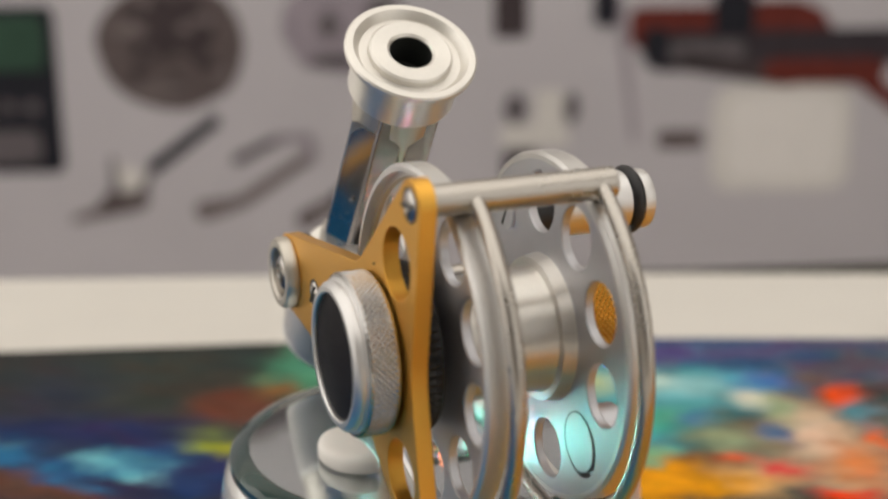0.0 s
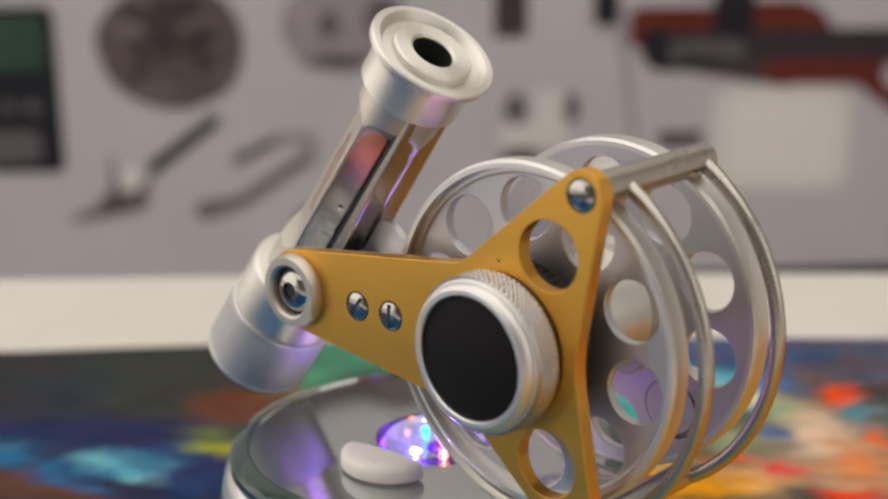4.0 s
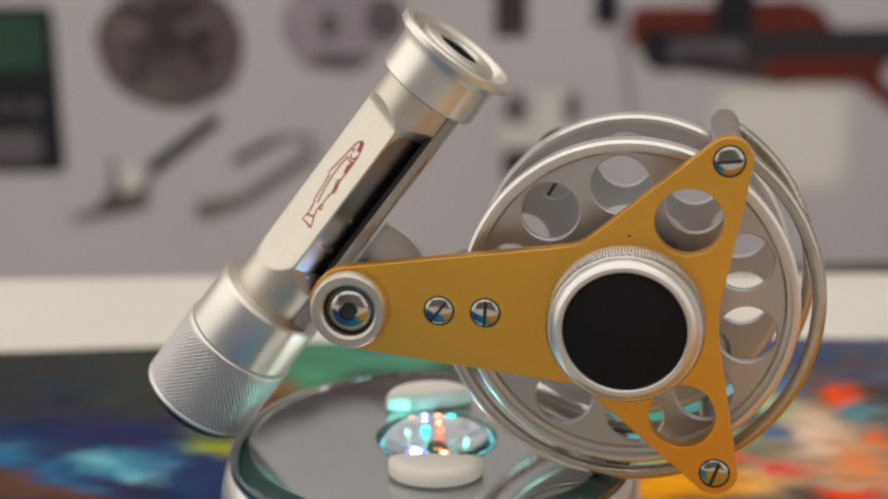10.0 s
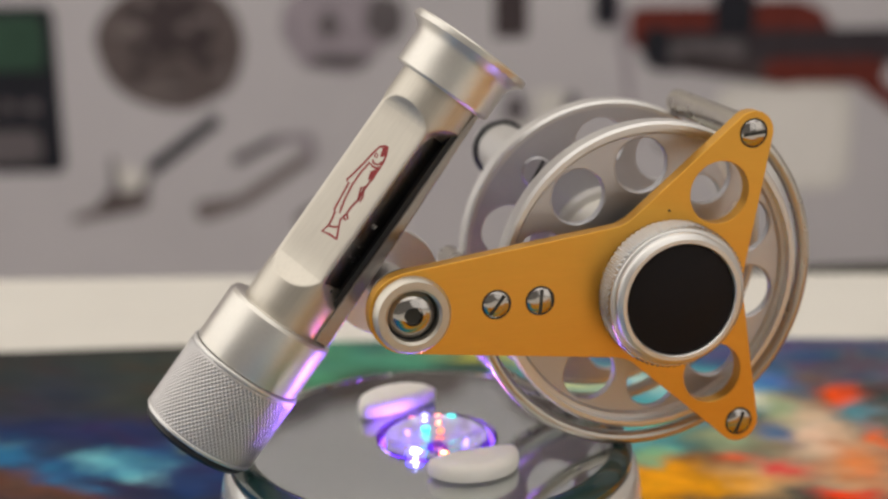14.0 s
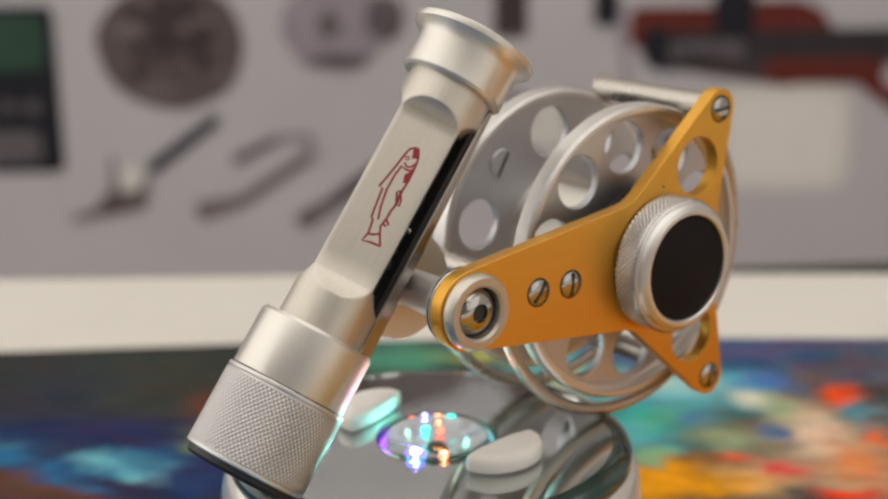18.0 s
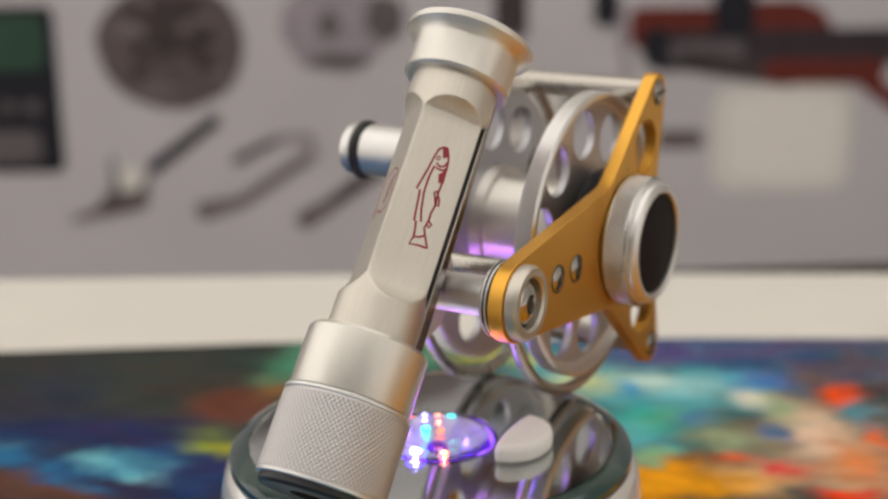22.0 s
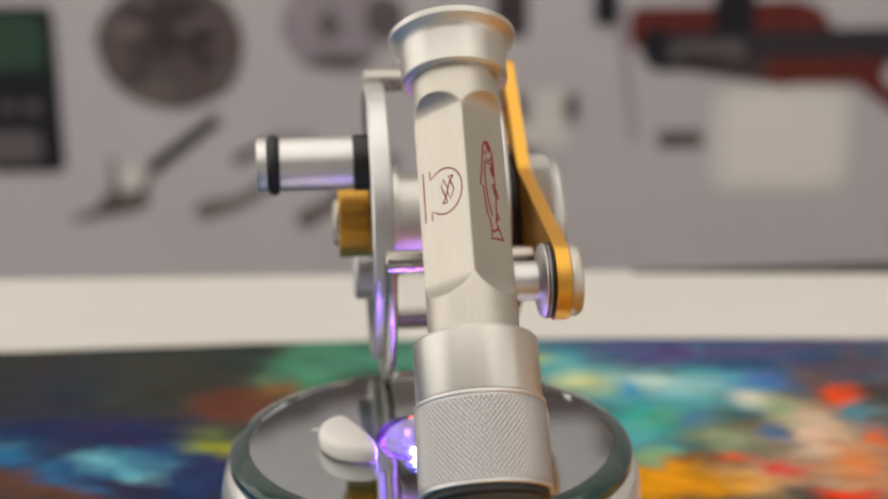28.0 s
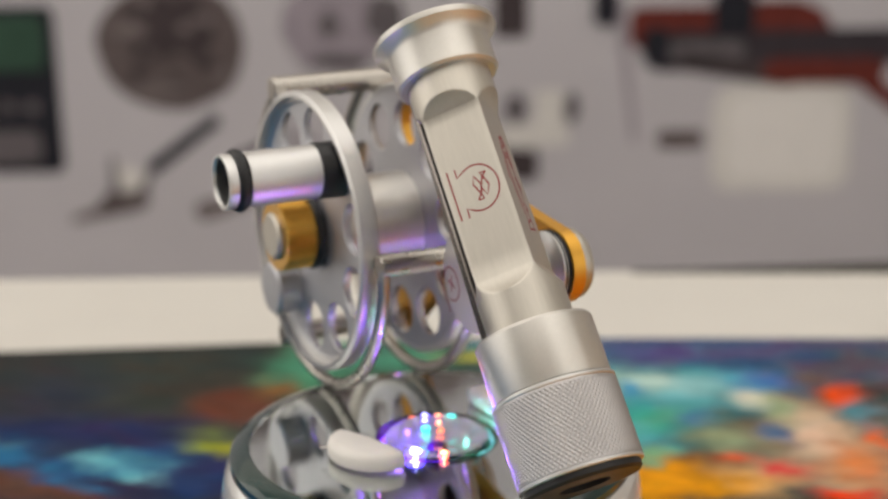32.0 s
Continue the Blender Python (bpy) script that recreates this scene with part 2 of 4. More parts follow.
    l.new(amount.outputs[0], dabs.inputs[0]), l.new(last, dabs.inputs[6]), l.new(ramp.outputs[0], dabs.inputs[7])
    last = dabs.outputs[2]
    mott = n.new("ShaderNodeTexNoise")
    mott.inputs["Scale"].default_value, mott.inputs["Detail"].default_value = 120, 6
    l.new(turn.outputs[0], mott.inputs["Vector"])
    val = n.new("ShaderNodeMapRange")
    val.inputs["From Min"].default_value, val.inputs["From Max"].default_value = 0.3, 0.7
    val.inputs["To Min"].default_value, val.inputs["To Max"].default_value = 0.82, 1.35
    l.new(mott.outputs[0], val.inputs[0])
    hsv = n.new("ShaderNodeHueSaturation")
    hsv.inputs["Saturation"].default_value = 1.12
    l.new(val.outputs[0], hsv.inputs["Value"]), l.new(last, hsv.inputs["Color"])
    l.new(hsv.outputs[0], b.inputs["Base Color"])
    return m


MAT_Z = -0.0575
# strokes of the printed mat, colour by colour: x, y, reach in x and y, in millimetres
GROUND_STROKES = [
    ((0.018, 0.023, 0.019), [(-102, 193, 51, 39), (-71, 210, 37, 27)]),
    ((0.010, 0.012, 0.016), [(-158, 201, 27, 26), (-122, 182, 20, 18)]),
    ((0.075, 0.022, 0.014), [(-62, 170, 17, 21), (-75, 154, 12, 11)]),
    ((0.008, 0.012, 0.068), [(-143, 144, 41, 19), (-90, 122, 35, 22), (-115, 101, 41, 18), (-65, 108, 17, 24)]),
    ((0.020, 0.088, 0.218), [(-149, 130, 18, 13), (-124, 110, 17, 9), (-102, 119, 22, 10), (-82, 132, 18, 7)]),
    ((0.068, 0.190, 0.258), [(-99, 116, 11, 4), (-112, 122, 8, 3), (-149, 132, 8, 5)]),
]
BLUE_STROKES = [
    ((0.130, 0.170, 0.040), [(-79, 139, 12, 7), (-66, 131, 8, 7)]),
    ((0.070, 0.240, 0.160), [(-46, 216, 14, 19), (-30, 223, 21, 18), (-9, 214, 21, 20)]),
    ((0.130, 0.035, 0.012), [(-138, 98, 15, 10), (-113, 92, 18, 5)]),
    ((0.080, 0.360, 0.420), [(84, 173, 30, 34), (111, 178, 26, 24), (72, 131, 18, 20), (54, 202, 27, 30)]),
    ((0.037, 0.060, 0.170), [(105, 228, 45, 14), (155, 222, 44, 14), (132, 215, 28, 18), (157, 204, 25, 24), (70, 238, 38, 10)]),
]
GREEN_STROKES = [
    ((0.500, 0.340, 0.220), [(140, 123, 26, 22), (143, 95, 18, 18), (118, 98, 20, 14), (140, 150, 14, 14)]),
    ((0.045, 0.053, 0.102), [(161, 194, 26, 16)]),
    ((0.053, 0.080, 0.156), [(176, 200, 12, 25)]),
    ((0.046, 0.060, 0.205), [(93, 217, 38, 16)]),
    ((0.051, 0.144, 0.425), [(125, 182, 17, 13)]),
    ((0.212, 0.485, 0.515), [(101, 178, 21, 13)]),
    ((0.515, 0.653, 0.582), [(84, 185, 10, 12)]),
    ((0.582, 0.653, 0.345), [(60, 183, 16, 12)]),
    ((0.069, 0.296, 0.515), [(77, 175, 6, 9)]),
    ((0.069, 0.345, 0.252), [(79, 146, 16, 13)]),
    ((0.024, 0.176, 0.345), [(96, 145, 8, 5)]),
]
WARM_STROKES = [
    ((0.653, 0.653, 0.548), [(121, 163, 10, 9)]),
    ((0.252, 0.296, 0.176), [(104, 130, 14, 14)]),
    ((0.252, 0.345, 0.176), [(129, 152, 8, 14)]),
    ((0.689, 0.515, 0.398), [(137, 133, 13, 22)]),
    ((0.029, 0.103, 0.252), [(124, 135, 5, 10)]),
    ((0.091, 0.070, 0.070), [(145, 184, 8, 9)]),
    ((0.831, 0.127, 0.070), [(154, 165, 9, 13)]),
    ((0.831, 0.156, 0.061), [(158, 127, 4, 13)]),
    ((0.069, 0.232, 0.296), [(158, 148, 8, 14)]),
    ((0.617, 0.345, 0.144), [(105, 91, 14, 14)]),
    ((0.689, 0.252, 0.115), [(146, 104, 10, 23)]),
    ((0.860, 0.345, 0.029), [(80, 96, 18, 17)]),
    ((0.768, 0.144, 0.079), [(105, 113, 9, 6)]),
]
RED_STROKES = [
    ((0.689, 0.103, 0.090), [(121, 101, 10, 9)]),
    ((0.176, 0.425, 0.252), [(77, 114, 9, 8)]),
    ((0.809, 0.090, 0.060), [(135, 80, 10, 5)]),
    ((0.460, 0.470, 0.120), [(22, 215, 17, 7), (39, 206, 14, 6)]),
    ((0.100, 0.330, 0.370), [(26, 228, 19, 5)]),
    ((0.050, 0.050, 0.200), [(36, 240, 22, 4)]),
    ((0.025, 0.085, 0.085), [(-48, 206, 7, 12), (-24, 227, 11, 7)]),
    ((0.270, 0.170, 0.060), [(-60, 185, 6, 5)]),
    ((0.090, 0.220, 0.400), [(154, 230, 4, 6), (112, 221, 5, 5)]),
    ((0.022, 0.027, 0.022), [(-111, 190, 58, 42)]),
    ((0.013, 0.016, 0.032), [(-145, 174, 24, 33)]),
]
SIDE_STROKES = [
    ((0.012, 0.015, 0.071), [(-119, 142, 44, 14)]),
    ((0.014, 0.034, 0.116), [(-78, 100, 13, 17)]),
    ((0.031, 0.150, 0.306), [(-143, 118, 8, 9)]),
    ((0.024, 0.075, 0.204), [(-130, 102, 11, 6)]),
    ((0.016, 0.020, 0.065), [(-104, 96, 22, 9)]),
    ((0.048, 0.163, 0.286), [(-104, 112, 15, 6)]),
    ((0.188, 0.456, 0.515), [(-114, 116, 8, 5)]),
    ((0.223, 0.456, 0.515), [(-92, 106, 6, 4)]),
    ((0.262, 0.305, 0.045), [(-78, 129, 9, 8)]),
    ((0.376, 0.376, 0.061), [(-72, 126, 4, 8)]),
    ((0.156, 0.045, 0.026), [(-73, 165, 17, 17)]),
    ((0.080, 0.242, 0.141), [(-52, 198, 17, 23)]),
    ((0.070, 0.262, 0.156), [(-43, 205, 13, 20)]),
]
THIN_STROKES = [
    ((0.223, 0.091, 0.032), [(-58, 182, 8, 9)]),
    ((0.127, 0.045, 0.026), [(-132, 94, 16, 6)]),
    ((0.037, 0.057, 0.160), [(111, 226, 50, 8), (160, 222, 40, 11), (131, 208, 20, 9), (77, 235, 29, 6)]),
    ((0.035, 0.045, 0.085), [(172, 205, 20, 20), (158, 194, 18, 8)]),
    ((0.050, 0.150, 0.095), [(-46, 214, 15, 10), (-56, 196, 9, 9)]),
    ((0.070, 0.210, 0.150), [(-40, 204, 12, 6), (-20, 219, 16, 6)]),
    ((0.095, 0.034, 0.022), [(-74, 168, 12, 10), (-66, 156, 8, 7)]),
    ((0.075, 0.034, 0.024), [(-141, 96, 15, 8), (-152, 103, 8, 8), (-121, 88, 14, 5)]),
]
LAST_STROKES = [
    ((0.031, 0.136, 0.272), [(-148, 125, 8, 5), (-140, 116, 7, 4), (-131, 108, 7, 4), (-121, 101, 7, 3), (-112, 96, 7, 3)]),
    ((0.130, 0.360, 0.440), [(-109, 114, 9, 3), (-97, 109, 8, 3)]),
    ((0.800, 0.340, 0.020), [(74, 92, 15, 12), (92, 86, 12, 8)]),
]
STROKES = GROUND_STROKES + BLUE_STROKES + GREEN_STROKES + WARM_STROKES + RED_STROKES + SIDE_STROKES + THIN_STROKES + LAST_STROKES
PAINT = painting("printed_colour_swirl")

# ---- mesh helpers, in millimetres ----
MM = 0.001


def part(name, bm, mat, parent=None, label="", bevel=0.0, flat=35, kind=""):
    bmesh.ops.recalc_face_normals(bm, faces=bm.faces[:])
    bmesh.ops.scale(bm, vec=(MM, MM, MM), verts=bm.verts[:])
    me = bpy.data.meshes.new(name)
    bm.to_mesh(me)
    bm.free()
    me.materials.append(mat)
    me.shade_smooth()
    me.set_sharp_from_angle(angle=radians(flat))
    ob = new(name, me)
    if parent:
        ob.parent = parent
    if bevel:
        mod = ob.modifiers.new("edge", "BEVEL")
        mod.width, mod.segments, mod.limit_method, mod.angle_limit = bevel * MM, 2, "ANGLE", radians(50)
        mod.harden_normals = False
    return tagged(ob, label, kind=kind)


def spin(ob, m):
    """Gives a turned part its own axis, so that its z runs along the lathe's."""
    own = m.copy()
    own.translation = m.translation * MM
    ob.data.transform(own.inverted())
    ob.matrix_local = own
    return ob


def lathe(profile, m=Matrix(), n=72, closed=False, bm=None):
    """Turns (radius, height) pairs about z."""
    bm = bm or bmesh.new()
    rings = []
    for r, h in profile:
        if r < 1e-6:
            rings.append([bm.verts.new(m @ Vector((0, 0, h)))])
        else:
            rings.append([bm.verts.new(m @ Vector((r * math.cos(2 * math.pi * i / n), r * math.sin(2 * math.pi * i / n), h))) for i in range(n)])
    pairs = list(zip(rings, rings[1:])) + ([(rings[-1], rings[0])] if closed else [])
    for a, b in pairs:
        for i in range(n):
            j = (i + 1) % n
            if len(a) == 1 and len(b) == 1:
                continue
            if len(a) == 1:
                bm.faces.new((a[0], b[i], b[j]))
            elif len(b) == 1:
                bm.faces.new((a[i], b[0], a[j]))
            else:
                bm.faces.new((a[i], b[i], b[j], a[j]))
    return bm


def rod(r, h0, h1, m=Matrix(), n=32, chamfer=0.3):
    c = min(chamfer, r * 0.4)
    return lathe([(0, h0), (r - c, h0), (r, h0 + c), (r, h1 - c), (r - c, h1), (0, h1)], m, n)


def knurl(r, h0, h1, m, teeth, rows, depth, crown=0.0):
    """A band of diamonds round a drum: low crossing grooves, in every diamond a raised point or, with a crown, a small domed top."""
    bm = bmesh.new()
    low, top = r - depth, r
    step = (h1 - h0) / rows

    def at(radius, i, h):
        a = 2 * math.pi * i / teeth
        return bm.verts.new(m @ Vector((radius * math.cos(a), radius * math.sin(a), h)))

    grid = [[at(low, i + 0.5 * (k % 2), h0 + step * k) for i in range(teeth)] for k in range(rows + 1)]
    for k in range(rows - 1):
        for i in range(teeth):
            side = grid[k + 1]
            left, right = (side[(i - 1) % teeth], side[i]) if k % 2 == 0 else (side[i], side[(i + 1) % teeth])
            a, b = grid[k][i], grid[k + 2][i]
            mid, h = i + 0.5 * (k % 2), h0 + step * (k + 1)
            if crown:
                def diamond(radius, w):
                    return [at(radius, mid, h - step * w), at(radius, mid + 0.5 * w, h), at(radius, mid, h + step * w), at(radius, mid - 0.5 * w, h)]

                rings = [[a, right, b, left]] + [diamond(top - 0.12 * depth, crown)]
                for one, two in zip(rings, rings[1:]):
                    for q in range(4):
                        bm.faces.new((one[q], one[(q + 1) % 4], two[(q + 1) % 4], two[q]))
                peak = at(top, mid, h)
                for q in range(4):
                    bm.faces.new((rings[-1][q], rings[-1][(q + 1) % 4], peak))
                continue
            tip = at(top, mid, h)
            for p, q in ((a, right), (right, b), (b, left), (left, a)):
                bm.faces.new((p, q, tip))
    for k in (0, rows):
        ring = grid[k]
        near = grid[1] if k == 0 else grid[rows - 1]
        odd = (k % 2 == 0)
        for i in range(teeth):
            mid = near[i] if odd else near[(i + 1) % teeth]
            bm.faces.new((ring[i], ring[(i + 1) % teeth], mid))
        bm.faces.new(ring)
    return bm


def torus(R, r, m=Matrix(), a0=0.0, a1=360.0, n=96, k=14):
    bm = bmesh.new()
    full = abs(a1 - a0) >= 359.9
    rings = []
    for i in range(n if full else n + 1):
        a = radians(a0 + (a1 - a0) * i / n)
        rings.append([bm.verts.new(m @ Vector(((R + r * math.cos(t)) * math.cos(a), (R + r * math.cos(t)) * math.sin(a), r * math.sin(t))))
                      for t in (2 * math.pi * j / k for j in range(k))])
    pairs = list(zip(rings, rings[1:])) + ([(rings[-1], rings[0])] if full else [])
    for a, b in pairs:
        for i in range(k):
            j = (i + 1) % k
            bm.faces.new((a[i], b[i], b[j], a[j]))
    if not full:
        bm.faces.new(rings[0])
        bm.faces.new(rings[-1])
    return bm


def circle(cx, cy, r, n=40, a0=0.0):
    return [(cx + r * math.cos(a0 + 2 * math.pi * i / n), cy + r * math.sin(a0 + 2 * math.pi * i / n)) for i in range(n)]


def slab(outline, holes, h0, h1, m=Matrix()):
    """A flat plate with an outline and holes, from h0 to h1 along z."""
    bm = bmesh.new()
    edges = []
    for loop in (outline, *holes):
        vs = [bm.verts.new((x, y, h0)) for x, y in loop]
        edges += [bm.edges.new((vs[i], vs[(i + 1) % len(vs)])) for i in range(len(vs))]
    bmesh.ops.triangle_fill(bm, use_beauty=True, use_dissolve=False, edges=edges, normal=(0, 0, 1))
    up = bmesh.ops.extrude_face_region(bm, geom=bm.faces[:])
    bmesh.ops.translate(bm, vec=(0, 0, h1 - h0), verts=[v for v in up["geom"] if isinstance(v, bmesh.types.BMVert)])
    bmesh.ops.transform(bm, matrix=m, verts=bm.verts[:])
    return bm


def box(x0, x1, y0, y1, z0, z1, m=Matrix()):
    bm = bmesh.new()
    bmesh.ops.create_cube(bm, size=1)
    for v in bm.verts:
        v.co = m @ Vector((x0 if v.co.x < 0 else x1, y0 if v.co.y < 0 else y1, z0 if v.co.z < 0 else z1))
    return bm


def ribbon(paths, width, h, m):
    """Thin inked lines: flat strips along polylines, with mitred joints."""
    bm = bmesh.new()
    for path in paths:
        p = [Vector(q) for q in path]
        left, right = [], []
        for i, q in enumerate(p):
            d = (p[min(i + 1, len(p) - 1)] - p[max(i - 1, 0)]).normalized() * (width / 2)
            left.append((q.x - d.y, q.y + d.x)), right.append((q.x + d.y, q.y - d.x))
        va = [bm.verts.new(m @ Vector((*q, h))) for q in left]
        vb = [bm.verts.new(m @ Vector((*q, h))) for q in right]
        vc = [bm.verts.new(m @ Vector((*q, h + 0.02))) for q in left]
        vd = [bm.verts.new(m @ Vector((*q, h + 0.02))) for q in right]
        for i in range(len(p) - 1):
            bm.faces.new((vc[i], vc[i + 1], vd[i + 1], vd[i]))
            bm.faces.new((va[i], va[i + 1], vc[i + 1], vc[i]))
            bm.faces.new((vd[i], vd[i + 1], vb[i + 1], vb[i]))
        bm.faces.new((va[0], vc[0], vd[0], vb[0]))
        bm.faces.new((va[-1], vb[-1], vd[-1], vc[-1]))
    return bm


# ---- the room ----
def setting(name, bm, mat, kind="structure", label=""):
    return tagged(part(name, bm, mat), label, kind=kind)


TABLE_Z = -60.0
setting("floor", box(-2500, 2500, -2500, 1404, -850, -810), FLOOR, label="pale vinyl floor under the table")
setting("ceiling", box(-2500, 2500, -2500, 1404, 1700, 1740), CEIL, label="plain white painted ceiling of the room")
setting("wall_north", box(-2500, 2500, 1404.5, 1440, -810, 1700), WALL, label="plain pale painted wall behind the poster")
# unseen wall, darkened so that the metal mirrors a dimmer side
setting("wall_south", box(-2500, 2500, -2540, -2500, -810, 1700), WALL_DARK, label="unseen wall behind the camera, darkened to give the metal a dim side")
setting("wall_east", box(2500, 2540, -2500, 1404, -810, 1700), WALL, label="plain pale painted side wall")
setting("wall_west", box(-2540, -2500, -2500, 1404, -810, 1700), WALL, label="plain pale painted side wall")


def make_table():
    t = tagged(new("display_table"), "cream laminate display table under the printed mat", "table")
    part("tabletop", box(-900, 900, -750, 341, TABLE_Z - 28, TABLE_Z), TABLE, t, bevel=2)
    for x in (-850, 850):
        for y in (-700, 290):
            part("leg", box(x - 25, x + 25, y - 25, y + 25, -810, TABLE_Z - 28), STEEL, t, "steel table leg", bevel=2)
    return t


make_table()


BACK_X, BACK_Y = (-270, -179, -121, -66, 6, 84, 192, 269), (221.6, 227.7, 231.4, 234.6, 235.6, 233.5, 227.9, 223.0)


def make_mat():
    bm = bmesh.new()
    nx, ny = 60, 30
    x0, x1, y0 = -420.0, 430.0, -260.0
    grid = []
    for j in range(ny + 1):
        row = []
        for i in range(nx + 1):
            x = x0 + (x1 - x0) * i / nx
            back = float(np.interp(x, BACK_X, BACK_Y))
            y = y0 + (back - y0) * j / ny
            row.append(bm.verts.new((x, y, TABLE_Z + 2.2 + 0.3 * noise.noise(Vector((x * 0.01, y * 0.01, 0))))))
        grid.append(row)
    for j in range(ny):
        for i in range(nx):
            bm.faces.new((grid[j][i], grid[j][i + 1], grid[j + 1][i + 1], grid[j + 1][i]))
    up = bmesh.ops.extrude_face_region(bm, geom=bm.faces[:])
    for v in up["geom"]:
        if isinstance(v, bmesh.types.BMVert):
            v.co.z = TABLE_Z + 0.05
    return tagged(part("printed_mat", bm, PAINT), "glossy mat printed with a swirl of blue, teal and orange paint", "mat")


make_mat()


# ---- the poster behind ----
POSTER_Y = 1400.0
ON_POSTER = Matrix.Translation((0, POSTER_Y, 0)) @ Matrix.Rotation(math.pi / 2, 4, "X")  # x stays, y becomes z, height points to the camera


def stroke(a, b, w0, w1=None, n=8):
    """A round-ended bar from a to b as an outline."""
    w1 = w0 if w1 is None else w1
    a, b = Vector(a), Vector(b)
    d = (b - a).normalized()
    base = math.atan2(d.y, d.x)
    out = []
    for c, w, s in ((a, w0, math.pi / 2), (b, w1, -math.pi / 2)):
        for i in range(n + 1):
            t = base + s + math.pi * i / n
            out.append((c.x + w / 2 * math.cos(t), c.y + w / 2 * math.sin(t)))
    return out


def blob(c, rx, ry, rough=0.06, n=44, seed=0.0):
    return [(c[0] + rx * math.cos(a) * (1 + rough * noise.noise(Vector((math.cos(a) * 1.6, math.sin(a) * 1.6, seed)))),
             c[1] + ry * math.sin(a) * (1 + rough * noise.noise(Vector((math.cos(a) * 1.6, math.sin(a) * 1.6, seed + 7)))))
            for a in (2 * math.pi * i / n for i in range(n))]


def rounded(a, b, r=3.0, n=5):
    """A rounded rectangle between two opposite corners."""
    x0, x1, y0, y1 = min(a[0], b[0]), max(a[0], b[0]), min(a[1], b[1]), max(a[1], b[1])
    r = min(r, (x1 - x0) / 2.1, (y1 - y0) / 2.1)
    out = []
    for cx, cy, s in ((x1 - r, y1 - r, 0), (x0 + r, y1 - r, 1), (x0 + r, y0 + r, 2), (x1 - r, y0 + r, 3)):
        for i in range(n + 1):
            t = math.pi / 2 * (s + i / n)
            out.append((cx + r * math.cos(t), cy + r * math.sin(t)))
    return out


def make_poster():
    p = tagged(new("poster"), "upright grey poster printed with pictures of tools and a rifle", "poster")
    part("sheet", slab([(-1500, -640), (1500, -640), (1500, 700), (-1500, 700)], [], -4.0, 0.0, ON_POSTER), PAPER, p)

    def picture(name, outline, mat, h, to=p, label=""):
        return part(name, slab(outline, [], 0.05 + 0.5 * h, 0.55 + 0.5 * h, ON_POSTER), mat, to, label)

    meter = picture("meter_picture", rounded((-560.4, -38.7), (-446.5, -243.7), 12.5), INK_BLACK, 0, label="printed picture of a black meter")
    picture("screen", rounded((-547.6, -49.6), (-461.0, -116.0), 5.0), INK_GREEN, 1, meter, "green display")
    picture("panel", rounded((-551.6, -190.4), (-474.8, -231.3), 10.0), INK_GREY, 1, meter)
    picture("key", rounded((-518.9, -152.9), (-502.5, -168.5), 5.0), INK_GREY, 1, meter)
    picture("key", rounded((-490.0, -153.3), (-473.5, -168.9), 5.0), INK_GREY, 1, meter)
    # unseen dark prints, added so that the mirror plate reflects dark patches
    for k in range(11):
        c = (-330 + 66 * k + random.uniform(-25, 25), 492 + random.uniform(-20, 20) + 0.0011 * (-330 + 66 * k) ** 2)
        picture("unseen_dark_print", blob(c, random.uniform(50, 85), random.uniform(34, 54), 0.35, seed=40.0 + k), (INK_BROWN, INK_TAN, INK_GREY, INK_DARK_BROWN)[k % 4], k % 3, label="unseen dark print added for the mirror plate to reflect")
    drum = picture("drum_picture", blob((-305.7, -87.9), 91.2, 78.0, 0.10), INK_BROWN, 0, label="printed picture of a brown round drum")
    picture("drum_shade", blob((-307.9, -67.4), 58.5, 41.8, 0.4, seed=3), INK_UMBER, 1, drum)
    for k in range(16):
        a, q = random.uniform(0, 6.28), random.uniform(25, 105)
        c = Vector((-305.5, -84.5)) + Vector((math.cos(a), 0.85 * math.sin(a))) * 0.7 * q
        picture("drum_fleck", blob(c, 0.7 * random.uniform(8, 26), 0.7 * random.uniform(6, 16), 0.5, 20, seed=20 + k), (INK_TAN, INK_BROWN, INK_UMBER)[k % 3], 2 + k % 3, drum)
    picture("drum_rim", blob((-326.3, -141.5), 41.8, 7.0, 0.3, seed=6), INK_TAN, 5, drum)
    brush = picture("brush_picture", stroke((-338.3, -238.9), (-260.9, -181.6), 16.7, 16.7), INK_BLACK, 0, label="printed picture of a brush")
    picture("ferrule", blob((-370.1, -252.1), 18.1, 16.7, 0.3, seed=9), INK_SILVER, 0, brush)
    picture("bristles", stroke((-441.6, -304.1), (-359.3, -279.1), 8.4, 27.8), INK_TAN, 1, brush)
    picture("bristles", stroke((-386.9, -271.4), (-388.5, -226.7), 11.1, 5.6), INK_GREY, 2, brush)
    picture("bristles", stroke((-356.2, -274.7), (-341.3, -241.7), 9.7, 5.6), INK_GREY, 3, brush)
    picture("bristle_tip", blob((-388.4, -282.3), 20.9, 12.5, 0.3, seed=31), INK_BROWN, 4, brush)
    pliers = picture("pliers_picture", stroke((-277.0, -294.8), (-229.8, -283.8), 26.4, 15.3), INK_TAN, 0, label="printed picture of pliers")
    picture("handle", stroke((-225.4, -279.5), (-150.1, -230.1), 18.1, 15.3), INK_TAN, 1, pliers)
    picture("handle", stroke((-234.2, -230.3), (-184.1, -204.6), 13.9, 11.1), INK_GREY, 2, pliers)
    picture("joint", stroke((-182.6, -202.5), (-145.7, -204.5), 8.4, 11.1), INK_PLUM, 3, pliers)
